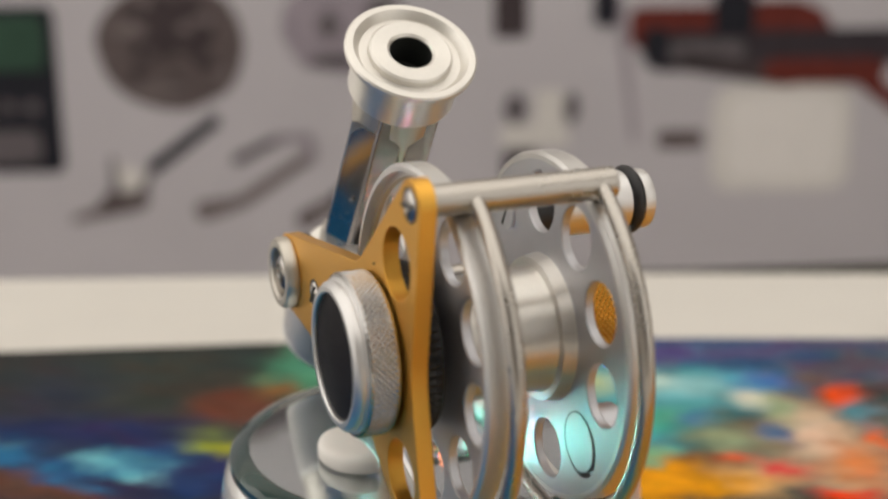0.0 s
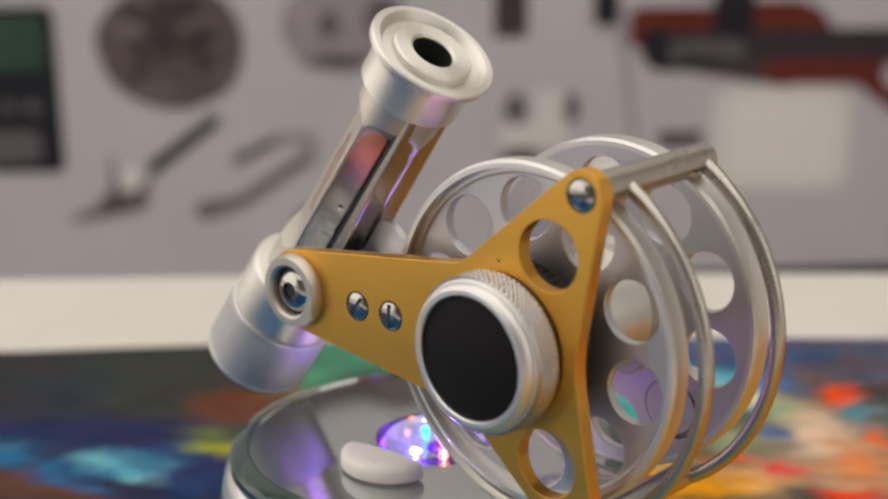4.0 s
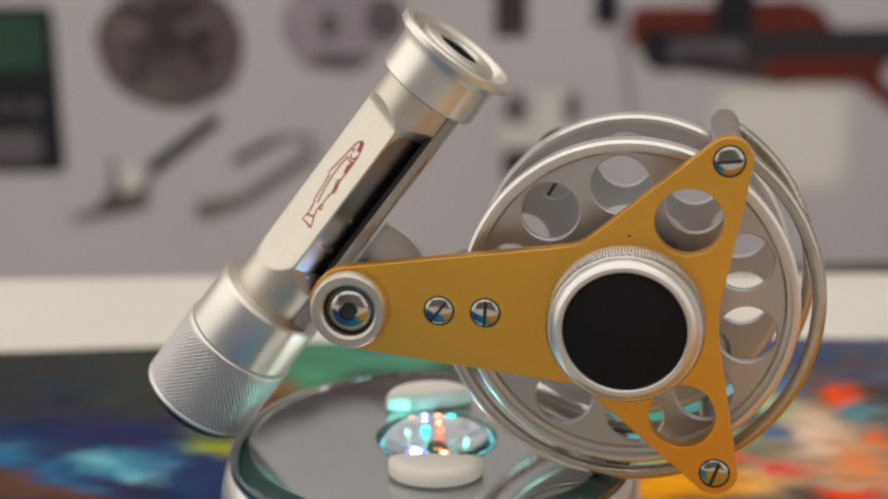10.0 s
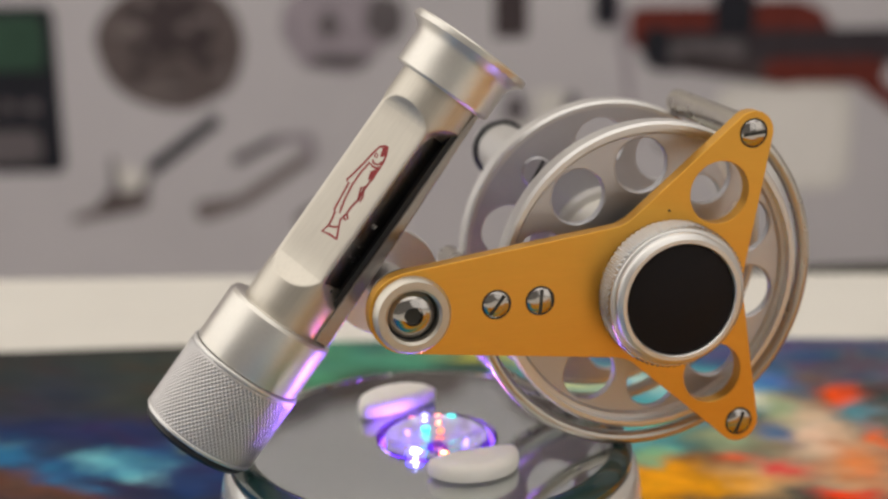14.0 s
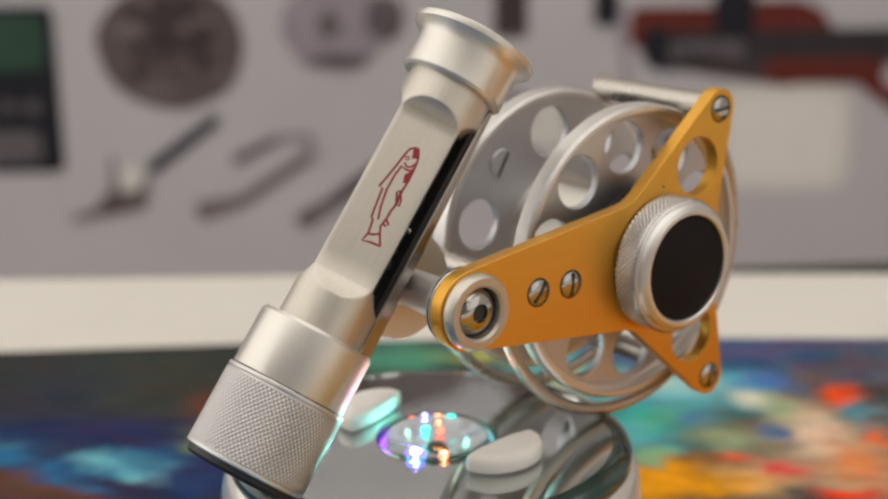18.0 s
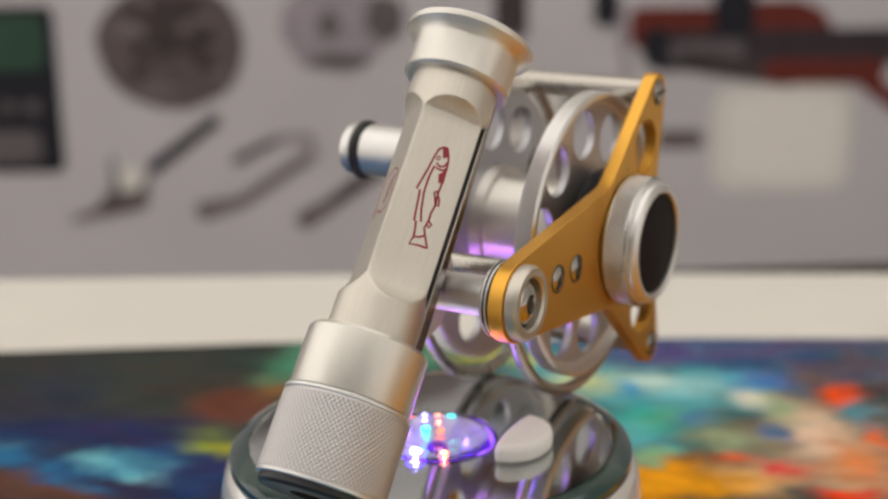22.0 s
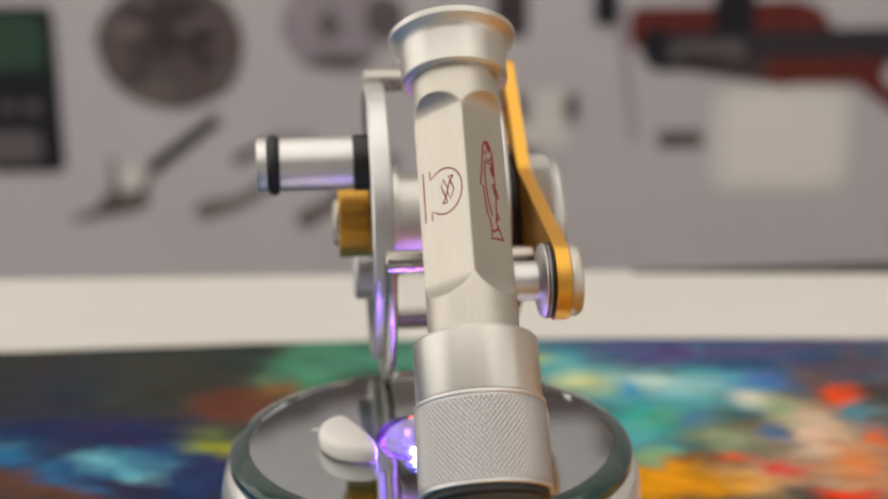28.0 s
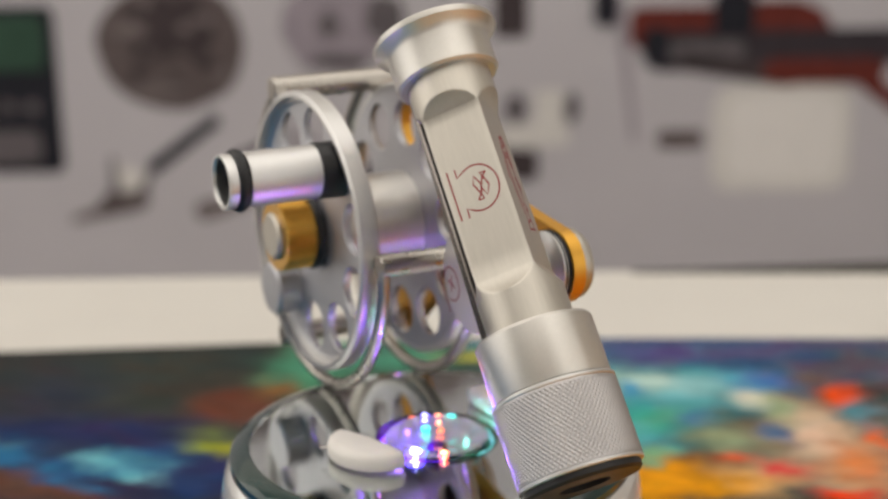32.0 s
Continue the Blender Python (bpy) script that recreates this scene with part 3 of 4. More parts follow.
    picture("joint", stroke((-144.9, -203.0), (-141.7, -228.8), 11.1, 11.1), INK_PLUM, 4, pliers)
    knife = picture("knife_picture", stroke((-153.0, -308.3), (-108.2, -281.2), 23.7, 15.3), INK_BROWN, 0, label="printed picture of a knife")
    picture("blade", stroke((-111.0, -281.2), (-45.0, -235.1), 18.1, 19.5), INK_UMBER, 1, knife)
    reel = picture("reel_picture", blob((-110.0, -69.9), 66.1, 54.3, 0.2, seed=11), INK_PLUM, 0, label="printed picture of a reel")
    picture("reel_eye", blob((-116.7, -66.4), 15.3, 13.9, 0.2, seed=12), INK_GREY, 1, reel)
    picture("reel_ring", blob((-104.3, -109.8), 38.3, 9.7, 0.2, seed=13), INK_GREY, 2, reel)
    picture("reel_ring", blob((-48.1, -57.1), 23.7, 27.8, 0.2, seed=14), INK_GREY, 3, reel)
    picture("block_picture", rounded((83.2, -24.9), (124.3, -83.8), 5.0), INK_UMBER, 0, label="printed dark block")
    boxy = picture("box_picture", rounded((91.3, -190.7), (175.6, -218.9), 8.0), INK_SILVER, 0, label="printed picture of a white box")
    picture("column", rounded((133.0, -147.6), (168.3, -194.6), 8.0), INK_SILVER, 1, boxy)
    picture("knob_mark", blob((109.4, -171.2), 13.9, 18.1, 0.2, seed=15), INK_GREY, 1, boxy)
    picture("knob_mark", blob((179.1, -170.7), 9.0, 18.1, 0.2, seed=16), INK_GREY, 2, boxy)
    picture("box_foot", rounded((94.1, -222.0), (138.0, -261.5), 7.5), INK_UMBER, 1, boxy)
    picture("cable_picture", stroke((233.4, -40.3), (256.9, -210.7), 11.1, 8.4), INK_PLUM, 0, label="printed grey cable")
    rifle = picture("rifle_picture", rounded((247.3, -48.6), (409.5, -99.9), 14.0), INK_RED, 0, label="printed picture of a rifle with a red stock")
    picture("stock", blob((432.1, -69.9), 62.6, 27.8, 0.2, seed=17), INK_RED, 1, rifle)
    picture("barrel", stroke((290.1, -103.2), (614.0, -98.5), 48.4, 44.6), INK_DUSK, 2, rifle)
    picture("receiver", stroke((299.0, -102.6), (378.5, -102.2), 23.7, 23.7), INK_GREY, 3, rifle)
    picture("grip", blob((280.2, -98.2), 18.1, 25.8, 0.2, seed=18), INK_BLACK, 4, rifle)
    picture("fore_end", stroke((426.9, -128.5), (546.6, -129.3), 30.6, 32.0), INK_RED, 4, rifle)
    picture("shadow_band", stroke((320.3, -116.7), (441.0, -132.1), 20.9, 30.6), INK_UMBER, 3, rifle)
    picture("sight", rounded((349.2, -28.2), (398.3, -83.2), 10.0), INK_BLACK, 6, rifle)
    picture("sight", rounded((204.4, -26.4), (232.7, -71.5), 10.0), INK_BLACK, 6, rifle)
    picture("butt", stroke((540.5, -141.8), (599.6, -183.4), 20.9, 23.7), INK_RED, 5, rifle)
    picture("clip_picture", rounded((284.7, -200.4), (343.2, -224.1), 9.0), INK_BROWN, 0, label="printed dark clip")
    picture("card_picture", rounded((352.8, -146.0), (526.0, -278.6), 26.0), INK_SILVER, 0, label="printed pale card")
    picture("card_face", rounded((372.6, -158.0), (512.4, -266.4), 26.0), INK_WHITE, 1)
    return p


make_poster()


def make_strip():
    """A dark strip that stands in for the gap shadow along the table's back edge and grows thicker to one end."""
    bm = bmesh.new()
    rows = []
    for i in range(31):
        x = 100.0 + 420.0 * i / 30
        h = 0.1 + 2.7 * min(1.0, i / 9) ** 1.2
        y = 334.0 - 6.0 * min(1.0, i / 9)
        rows.append([bm.verts.new((x, v, TABLE_Z + z)) for v, z in ((y, 0.05), (y, h * 0.7), (y + 1.0, h), (340, h), (340.8, h * 0.7), (340.8, 0.05))])
    for a, b in zip(rows, rows[1:]):
        for k in range(6):
            bm.faces.new((a[k], b[k], b[(k + 1) % 6], a[(k + 1) % 6]))
    bm.faces.new(rows[0])
    bm.faces.new(rows[-1])
    return tagged(part("gap_shadow_strip", bm, STRIP), "dark grey strip that stands in for the gap shadow along the back edge of the table", "strip")


make_strip()


# ---- the lit turntable ----
LX = 1.5    # the lens stands a little off the axis


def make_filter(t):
    """A slide of two gels, added in place of colour-changing diodes, that runs under the lens: violet, then green."""
    f = new("added_filter")
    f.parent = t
    tagged(f, "added slide of violet and green gel in place of colour-changing diodes")
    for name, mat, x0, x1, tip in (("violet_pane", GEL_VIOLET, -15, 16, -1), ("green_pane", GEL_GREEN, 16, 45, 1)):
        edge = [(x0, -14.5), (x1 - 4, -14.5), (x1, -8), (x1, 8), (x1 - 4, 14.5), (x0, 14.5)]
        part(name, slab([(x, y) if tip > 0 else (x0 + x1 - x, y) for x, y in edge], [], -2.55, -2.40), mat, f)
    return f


def make_turntable():
    t = tagged(new("display_turntable"), "round mirror-topped display turntable with coloured lights on a silver cup", "turntable")
    part("cup", lathe([(47.0, -4.2), (50.6, -4.4), (52.0, -6.5), (53.2, -13), (53.4, -24), (51.5, -40), (47, -52), (44, -57.5), (0, -57.5)], n=120), CUP, t, "silver-white lacquered base")
    part("dark_gasket", torus(49.2, 0.8, Matrix.Translation((0, 0, -4.0)), n=120), BLACK, t)
    bowl = bmesh.new()
    centre = bowl.verts.new((LX, 0, -5.4))
    rings = []
    for r, z, wave in ((4.0, -5.3, 0.15), (8.0, -4.7, 0.5), (11.5, -3.9, 0.6), (14.0, -3.1, 0.25), (15.3, -2.7, 0.0), (15.3, -8.0, 0.0)):
        rings.append([bowl.verts.new((LX + r * math.cos(math.pi * i / 24), r * math.sin(math.pi * i / 24), z + wave * (1 if i % 4 < 2 else -1))) for i in range(48)])
    for i in range(48):
        bowl.faces.new((centre, rings[0][i], rings[0][(i + 1) % 48]))
    for a, b in zip(rings, rings[1:]):
        for i in range(48):
            bowl.faces.new((a[i], b[i], b[(i + 1) % 48], a[(i + 1) % 48]))
    part("led_bowl", bowl, BOWL, t, "pale fluted reflector bowl", flat=10)
    flutes = bmesh.new()
    inner = []
    for r, z, wave in ((2.5, -2.2, 0.0), (5.5, -2.1, 0.12), (9.0, -1.75, 0.3), (11.8, -1.2, 0.28), (12.9, -0.95, 0.0)):
        inner.append([flutes.verts.new((LX + r * math.cos(math.pi * i / 40), r * math.sin(math.pi * i / 40), z + wave * math.sin(math.pi * i / 5))) for i in range(80)])
    for a, b in zip(inner, inner[1:]):
        for i in range(80):
            flutes.faces.new((a[i], b[i], b[(i + 1) % 80], a[(i + 1) % 80]))
    part("fluted_reflector", flutes, FACETS, t, "clear fluted plastic under the lens", flat=60)
    part("lens", lathe([(0, 2.6), (4, 2.45), (8, 1.95), (11.5, 1.15), (14.0, 0.35), (15.3, 0.06), (15.38, 0.0), (0, 0.0)], Matrix.Translation((LX, 0, 0.03)), n=72), LENS, t, "clear domed lens", flat=25).visible_shadow = False
    seat = bmesh.new()
    loops = [[seat.verts.new((cx + r * math.cos(math.pi * i / 64), r * math.sin(math.pi * i / 64), z)) for i in range(128)] for cx, r, z in ((0, 17.43, -1.7), (LX, 15.45, -1.7), (LX, 15.45, -2.25), (0, 17.43, -2.25))]
    for a, b in zip(loops, loops[1:] + loops[:1]):
        for i in range(128):
            seat.faces.new((a[i], b[i], b[(i + 1) % 128], a[(i + 1) % 128]))
    part("window_glass", seat, MIRROR, t, "grey mirror glass round the lens")
    # glowing arcs stand in for the coloured glow at the lens's two edges
    for a0, a1 in ((-40, 50), (135, 212)):
        part("edge_glow", torus(13.6, 0.8, Matrix.Translation((LX, 0, -3.3)), a0, a1, 32, 8), RING, t, "glowing arc under the lens")
    # small beads before the front diodes stand in for their glints in the mirror
    spots = [("blue_led_and_glint", -3.8, -12.4, 0.6, 1.4, LED_B, LED_V), ("blue_led_and_glint", -3.8, -15.0, 0.3, 0.5, LED_B, LED_V), ("blue_led_and_glint", -3.8, -16.2, 0.15, 0.26, LED_B, LED_V), ("amber_led_and_glint", 3.1, -12.4, 0.4, 0.75, LED_R, HALO_R), ("amber_led_and_glint", 3.1, -14.6, 0.3, 0.36, LED_R, HALO_R), ("amber_led_and_glint", 3.1, -15.8, 0.15, 0.2, LED_R, HALO_R),
             ("cyan_led", 5.2, 12.0, -0.9, 0.75, LED_G, HALO_G), ("blue_led_and_glint", -1.4, 12.2, -0.9, 0.65, LED_B, LED_V), ("red_led", -4.8, 12.0, -0.9, 0.45, HALO_R, HALO_R), ("amber_led_and_glint", 1.9, 12.0, -0.9, 0.5, LED_R, HALO_R),
             ("blue_led_and_glint", -1.4, 9.6, -1.6, 0.5, LED_B, LED_V), ("cyan_led", -1.2, 5.6, -1.5, 0.7, LED_G, HALO_G), ("red_led", 2.4, 4.6, -1.6, 0.5, HALO_R, HALO_R), ("amber_led_and_glint", 2.0, 8.6, -1.6, 0.4, LED_R, HALO_R)]
    for name, x, y, z, r, mat, halo in spots:
        bm = bmesh.new()
        bmesh.ops.create_icosphere(bm, subdivisions=2, radius=r, matrix=Matrix.Translation((x, y, z)))
        bead = part(name, bm, mat, t)
        # glowing ring that stands in for the halo of bloom round the bead
        part("led_halo", torus(r * 1.3, r * 0.45, Matrix.Translation((x, y, z)), n=20, k=8), halo, bead)
    plate = part("mirror_plate", lathe([(17.45, -1.7), (45.6, -1.7), (45.6, -2.3), (17.45, -2.3)], n=128, closed=True), MIRROR, t, "grey mirror glass")
    part("cover_glass", lathe([(13.84, 0), (45.6, 0), (45.6, -1.66), (13.84, -1.66)], n=128, closed=True), COVER, plate, "clear glass over the mirror").visible_shadow = False
    part("glass_rim", lathe([(45.65, -0.02), (46.2, -0.02), (49.7, -1.3), (50.5, -2.2), (50.5, -3.8), (45.65, -3.8)], n=128, closed=True), RIM_GLASS, plate, "bevelled green-black glass edge")
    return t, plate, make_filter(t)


turntable, plate, added_filter = make_turntable()


def make_pad(name, chord, bulge, turn, cx, cy, label):
    """A half-moon pad with a soft upper edge."""
    ob = tagged(new(name), label, "pad", "pads on the turntable")
    bm = bmesh.new()
    rings = []
    for k, (h, inset) in enumerate(((0, 0.3), (0.4, 0), (2.6, 0), (3.6, 0.5), (4.2, 1.6), (4.4, 3.2))):
        ring = []
        for i in range(40):
            a = 2 * math.pi * i / 40
            x, y = math.cos(a) * chord, math.sin(a)
            y = y * bulge if y > 0 else y * 1.8
            s = 1 - inset / chord
            ring.append(bm.verts.new((x * s, (y - bulge * 0.4) * (1 - inset / (bulge * 0.8)) + bulge * 0.4, h)))
        rings.append(ring)
    for a, b in zip(rings, rings[1:]):
        for i in range(40):
            bm.faces.new((a[i], a[(i + 1) % 40], b[(i + 1) % 40], b[i]))
    bm.faces.new(rings[0])
    bm.faces.new(rings[-1])
    bmesh.ops.transform(bm, matrix=pose(cx, cy, 0.02, 0, 0, turn), verts=bm.verts[:])
    part("pad_body", bm, PAD, ob, flat=60)
    return ob


pads = [make_pad("pad", 11.5, 9.5, 186, 4.8, -21.0, "white half-moon silicone pad stuck to the mirror"),
        make_pad("pad", 11.5, 9.5, 20, -3.6, 18.5, "white half-moon silicone pad stuck to the mirror")]

for x0, x1, z1 in ((-1.6, -0.4, 3.4), (0.6, 1.6, 2.4)):
    thread = bmesh.new()
    rings = []
    for i in range(9):
        k = i / 8
        c = Vector((x0 + (x1 - x0) * k, 25.6 + 4.2 * k, 1.6 + (z1 - 1.6) * math.sin(2.2 * k)))
        rings.append([thread.verts.new(c + Vector((0.16 * math.cos(a), 0, 0.16 * math.sin(a)))) for a in (2 * math.pi * j / 6 for j in range(6))])
    for a, b in zip(rings, rings[1:]):
        for j in range(6):
            thread.faces.new((a[j], b[j], b[(j + 1) % 6], a[(j + 1) % 6]))
    thread.faces.new(rings[0]), thread.faces.new(rings[-1])
    part("thread", thread, PAD, pads[1], "thin white thread of silicone")

# ---- the fishing reel ----
HX, HZ = 49.05, 43.4                                    # the spool's axis, along y
SPOOL = Matrix.Translation((HX, 0, HZ)) @ Matrix.Rotation(-math.pi / 2, 4, "X")   # height -> +y


def along_y(x, z):
    return Matrix.Translation((x, 0, z)) @ Matrix.Rotation(-math.pi / 2, 4, "X")


LEANING = Matrix.Translation((0.0698, -0.0305, 0)) @ Matrix.Rotation(radians(0.75), 4, "Z") @ Matrix.Translation((-0.0698, 0.0305, 0))   # the side plate stands a little askew
FACE = Matrix(((1, 0, 0, 0), (0, 0, 1, 0), (0, 1, 0, 0), (0, 0, 0, 1)))            # (x, z, y) outlines
AX = Vector((math.cos(TILT), 0, math.sin(TILT)))
OUT = Vector((-math.sin(TILT), 0, math.cos(TILT)))
SEAT = Matrix.Translation((-45.96, -7.0, 26.48)) @ Matrix((OUT, AX.cross(OUT), AX)).transposed().to_4x4()

reel = tagged(new("fishing_reel"), "silver aluminium fishing reel with a gold star-shaped side plate", "fishing reel")

BARS = [(69.8, 79.0), (69.5, 7.8), (7.7, 43.6)]


def fillet(a, b, c, r, n=7):
    """Points that round the corner at b between a and c."""
    a, b, c = Vector(a), Vector(b), Vector(c)
    u, v = (a - b).normalized(), (c - b).normalized()
    half = u.angle(v) / 2
    cut = r / math.tan(half)
    p0, p1 = b + u * cut, b + v * cut
    mid = b + (u + v).normalized() * (r / math.sin(half))
    t0, t1 = math.atan2(*(p0 - mid).yx), math.atan2(*(p1 - mid).yx)
    d = (t1 - t0 + math.pi) % (2 * math.pi) - math.pi
    return [(mid.x + r * math.cos(t0 + d * i / n), mid.y + r * math.sin(t0 + d * i / n)) for i in range(n + 1)]


def screw(x, z, y, r, slot, parent):
    """A slotted screw head set in a plate whose face is at y, looking to -y."""
    m = Matrix.Translation((x, y, z)) @ Matrix.Rotation(math.pi / 2, 4, "X")
    s = part("screw_head", lathe([(0, 0.75), (r * 0.5, 0.68), (r * 0.85, 0.45), (r, 0.1), (r, -0.8), (0, -0.8)], m, 32), CHROME, parent, "polished slotted screw head")
    part("countersink", torus(r + 0.18, 0.22, m @ Matrix.Translation((0, 0, 0.0)), n=36, k=8), DARK_HOLE, s)
    part("slot", box(-r * 0.88, r * 0.88, -0.36, 0.36, 0.2, 0.80, m @ Matrix.Rotation(radians(slot), 4, "Z")), DARK_HOLE, s)
    return s


def make_side_plate():
    tip_r, end_r = 5.1, 9.5
    ex, ez = -12.3, 43.6
    top, low = BARS[0], BARS[1]
    pts = []
    # round the arm's end, then along the lower edge to the lower star tip, up the back and over the upper tip
    for i in range(19):
        a = radians(97 + 166 * i / 18)
        pts.append((ex + end_r * math.cos(a), ez + end_r * math.sin(a)))
    dl = Vector((low[0] - 39.6, low[1] - 27.6)).normalized()
    nl = Vector((dl.y, -dl.x)) * tip_r
    corner_low = (39.6, 27.4)
    pts += fillet(pts[-1], corner_low, (low[0] + nl.x, low[1] + nl.y), 9)
    a0 = math.atan2(nl.y, nl.x)
    for i in range(11):
        a = a0 + (radians(5) - a0) * i / 10
        pts.append((low[0] + tip_r * math.cos(a), low[1] + tip_r * math.sin(a)))
    pts += fillet((low[0] + 5, low[1]), (68.6, HZ), (top[0] + 5, top[1]), 30)
    du = Vector((top[0] - 38.8, top[1] - 59.6)).normalized()
    nu = Vector((-du.y, du.x)) * tip_r
    a1 = math.atan2(nu.y, nu.x)
    for i in range(11):
        a = radians(-5) + (a1 - radians(-5)) * i / 10
        pts.append((top[0] + tip_r * math.cos(a), top[1] + tip_r * math.sin(a)))
    pts += fillet((top[0] + nu.x, top[1] + nu.y), (38.6, 59.6), pts[0], 9)
    holes = [circle(61.9, HZ + 22.1, 7.4), circle(61.9, HZ - 22.3, 7.4)]
    plate_ob = part("side_plate", slab(pts, holes, -30.5, -27.0, FACE), GOLD, reel, "gold anodised star-shaped plate", bevel=0.35)
    for (x, z), s in zip(((69.8, 79.0), (69.5, 7.8), (7.7, 43.7), (18.1, 43.6)), (5, 70, 52, 86)):
        screw(x, z, -30.5, 3.1, s, plate_ob)
    bm = bmesh.new()
    bmesh.ops.create_icosphere(bm, subdivisions=1, radius=0.35, matrix=Matrix.Translation((49.3, -30.5, 62.2)))
    part("set_pin", bm, DARK_HOLE, plate_ob)
    plate_ob.matrix_local = LEANING
    return plate_ob


make_side_plate()


def make_drag_knob():
    k = part("drag_knob", knurl(17.15, -38.4, -32.1, SPOOL, 76, 10, 0.62, 0.3), KNOB_KNURL, reel, "knurled aluminium drag knob", flat=84)
    part("knob_ring", lathe([(15.4, -37.4), (16.1, -38.2), (16.2, -38.5), (16.0, -38.8), (15.6, -38.9), (15.5, -39.0), (15.7, -39.2), (15.6, -40.0), (15.1, -40.6), (14.6, -40.9), (14.4, -41.1), (13.5, -41.1), (13.2, -40.7), (13.2, -36.5), (15.4, -36.4)], SPOOL, 96, True), ALU_TURNED, k, "turned aluminium ring")
    part("inlay", lathe([(0, -40.3), (12.8, -40.3), (13.15, -40.1), (13.15, -37), (0, -37)], SPOOL, 72), INSET, k, "black satin inlay")
    part("knob_neck", rod(14, -32.4, -30.0, SPOOL, 60), BLACK_GEAR, k)
    k.location.y = 0.8 * MM
    part("click_gear", knurl(18.6, -26.7, -22.6, SPOOL, 64, 2, 0.8), BLACK_GEAR, reel, "black ribbed click gear", flat=20)


make_drag_knob()

HOLES = [22.6 + 36 * i for i in range(10)]


def make_spool():
    def flange(rim0, rim1, web0, web1, name, skip=()):
        holes = [circle(27.4 * math.cos(radians(a)), 27.4 * math.sin(radians(a)), 6.55) for a in HOLES if a not in skip]
        m = Matrix.Translation((HX, 0, HZ)) @ FACE
        f = part(name, slab(circle(0, 0, 37.0, 120), holes, web0, web1, m), ALU_BEAD, reel, "bead-blasted perforated spool flange", bevel=0.3)
        outer = -1 if rim0 < 0 else 1
        part("rim", lathe([(36.3, rim0), (37.3, rim0 - 0.0), (38.0, rim0 + 0.6), (38.0, rim1 - 0.6), (37.3, rim1), (36.3, rim1)], SPOOL, 144, True), ALU_TURNED, f, "turned flange rim")
        part("inner_step", lathe([(34.6, (web0 if outer < 0 else web1) + outer * 0.02), (35.2, (web0 if outer < 0 else web1) + outer * 0.7), (36.4, (web0 if outer < 0 else web1) + outer * 0.7), (36.4, (web0 + web1) / 2), (34.6, (web0 + web1) / 2)], SPOOL, 120, True), ALU_TURNED, f)
        return f

    near = flange(-22.4, -17.2, -19.6, -17.4, "near_flange")
    far = flange(7.4, 12.9, 7.5, 9.6, "far_flange", skip=(HOLES[3],))
    spin(part("drum", lathe([(13.4, -17.4), (13.4, 3.6), (13.8, 4.4), (15.6, 4.6), (16.2, 7.6), (9.0, 7.6), (9.0, -17.4)], SPOOL, 96, True), ALU_LATHE, reel, "turned aluminium line drum"), SPOOL)
    # far side: gold spool nut, crank handle and counterweight
    nut = part("spool_nut", knurl(9.75, 12.2, 20.8, SPOOL, 40, 14, 0.42), GOLD_NUT, reel, "gold knurled spool nut", flat=5)
    part("nut_cap", lathe([(0, 22.2), (5.6, 22.2), (6.4, 21.6), (6.4, 20.0), (9.0, 20.0), (9.0, 19.0), (0, 19.0)], SPOOL, 48), ALU, nut, "aluminium nut centre")
    part("nut_washer", torus(9.3, 1.0, SPOOL @ Matrix.Translation((0, 0, 11.2)), n=60), BLACK, nut, "black rubber washer")
    part("nut_boss", rod(8.6, 9.4, 12.4, SPOOL, 40), ALU_BEAD, nut)
    hm = along_y(HX + 0.8 + 28.6 * math.cos(radians(133.6)), HZ + 0.2 + 28.6 * math.sin(radians(133.6)))
    h = part("crank_handle", lathe([(6.9, 17.0), (6.95, 35.6), (6.2, 36.0), (6.2, 38.6), (6.9, 39.0), (7.0, 40.9), (6.8, 41.5), (6.2, 41.5), (6.0, 41.2), (6.0, 30.5), (0, 30.5), (0, 17.0)], hm, 64), ALU_TURNED, reel, "turned aluminium crank handle")
    part("sleeve", lathe([(0, 9.4), (6.9, 9.4), (7.3, 9.9), (7.3, 16.5), (6.9, 17.0), (0, 17.0)], hm, 48), BLACK, h, "black rubber sleeve")
    part("o_ring", torus(6.5, 1.5, hm @ Matrix.Translation((0, 0, 37.3)), n=60), BLACK, h, "black rubber ring")
    part("end_bore", lathe([(5.95, 40.6), (5.95, 31.0), (0, 31.0), (0, 30.6), (5.99, 30.6), (5.99, 40.6)], hm, 48), GREY_BORE, h)
    m = hm @ Matrix.Rotation(math.pi, 4, "X")
    s = part("handle_screw", lathe([(0, -6.9), (3.6, -6.9), (4.0, -7.2), (4.0, -8.5), (0, -8.5)], m, 32), ALU_BEAD, h, "slotted handle screw")
    part("slot", box(-3.4, 3.4, -0.45, 0.45, -7.2, -6.85, m @ Matrix.Rotation(radians(60), 4, "Z")), DARK_HOLE, s)
    wm = along_y(HX + 26.5 * math.cos(radians(-49.4)), HZ + 26.5 * math.sin(radians(-49.4)))
    w = part("counterweight", lathe([(0, 7.4), (6.3, 7.4), (6.3, 9.4), (7.4, 9.5), (7.4, 15.6), (6.8, 16.4), (0, 16.4)], wm, 48), ALU_BEAD, reel, "round aluminium counterweight")
    part("seam", lathe([(6.3, 7.35), (6.6, 7.35), (6.6, 7.7), (6.3, 7.7)], wm, 48, True), GREY_BORE, w, "dark seam round the counterweight")


make_spool()


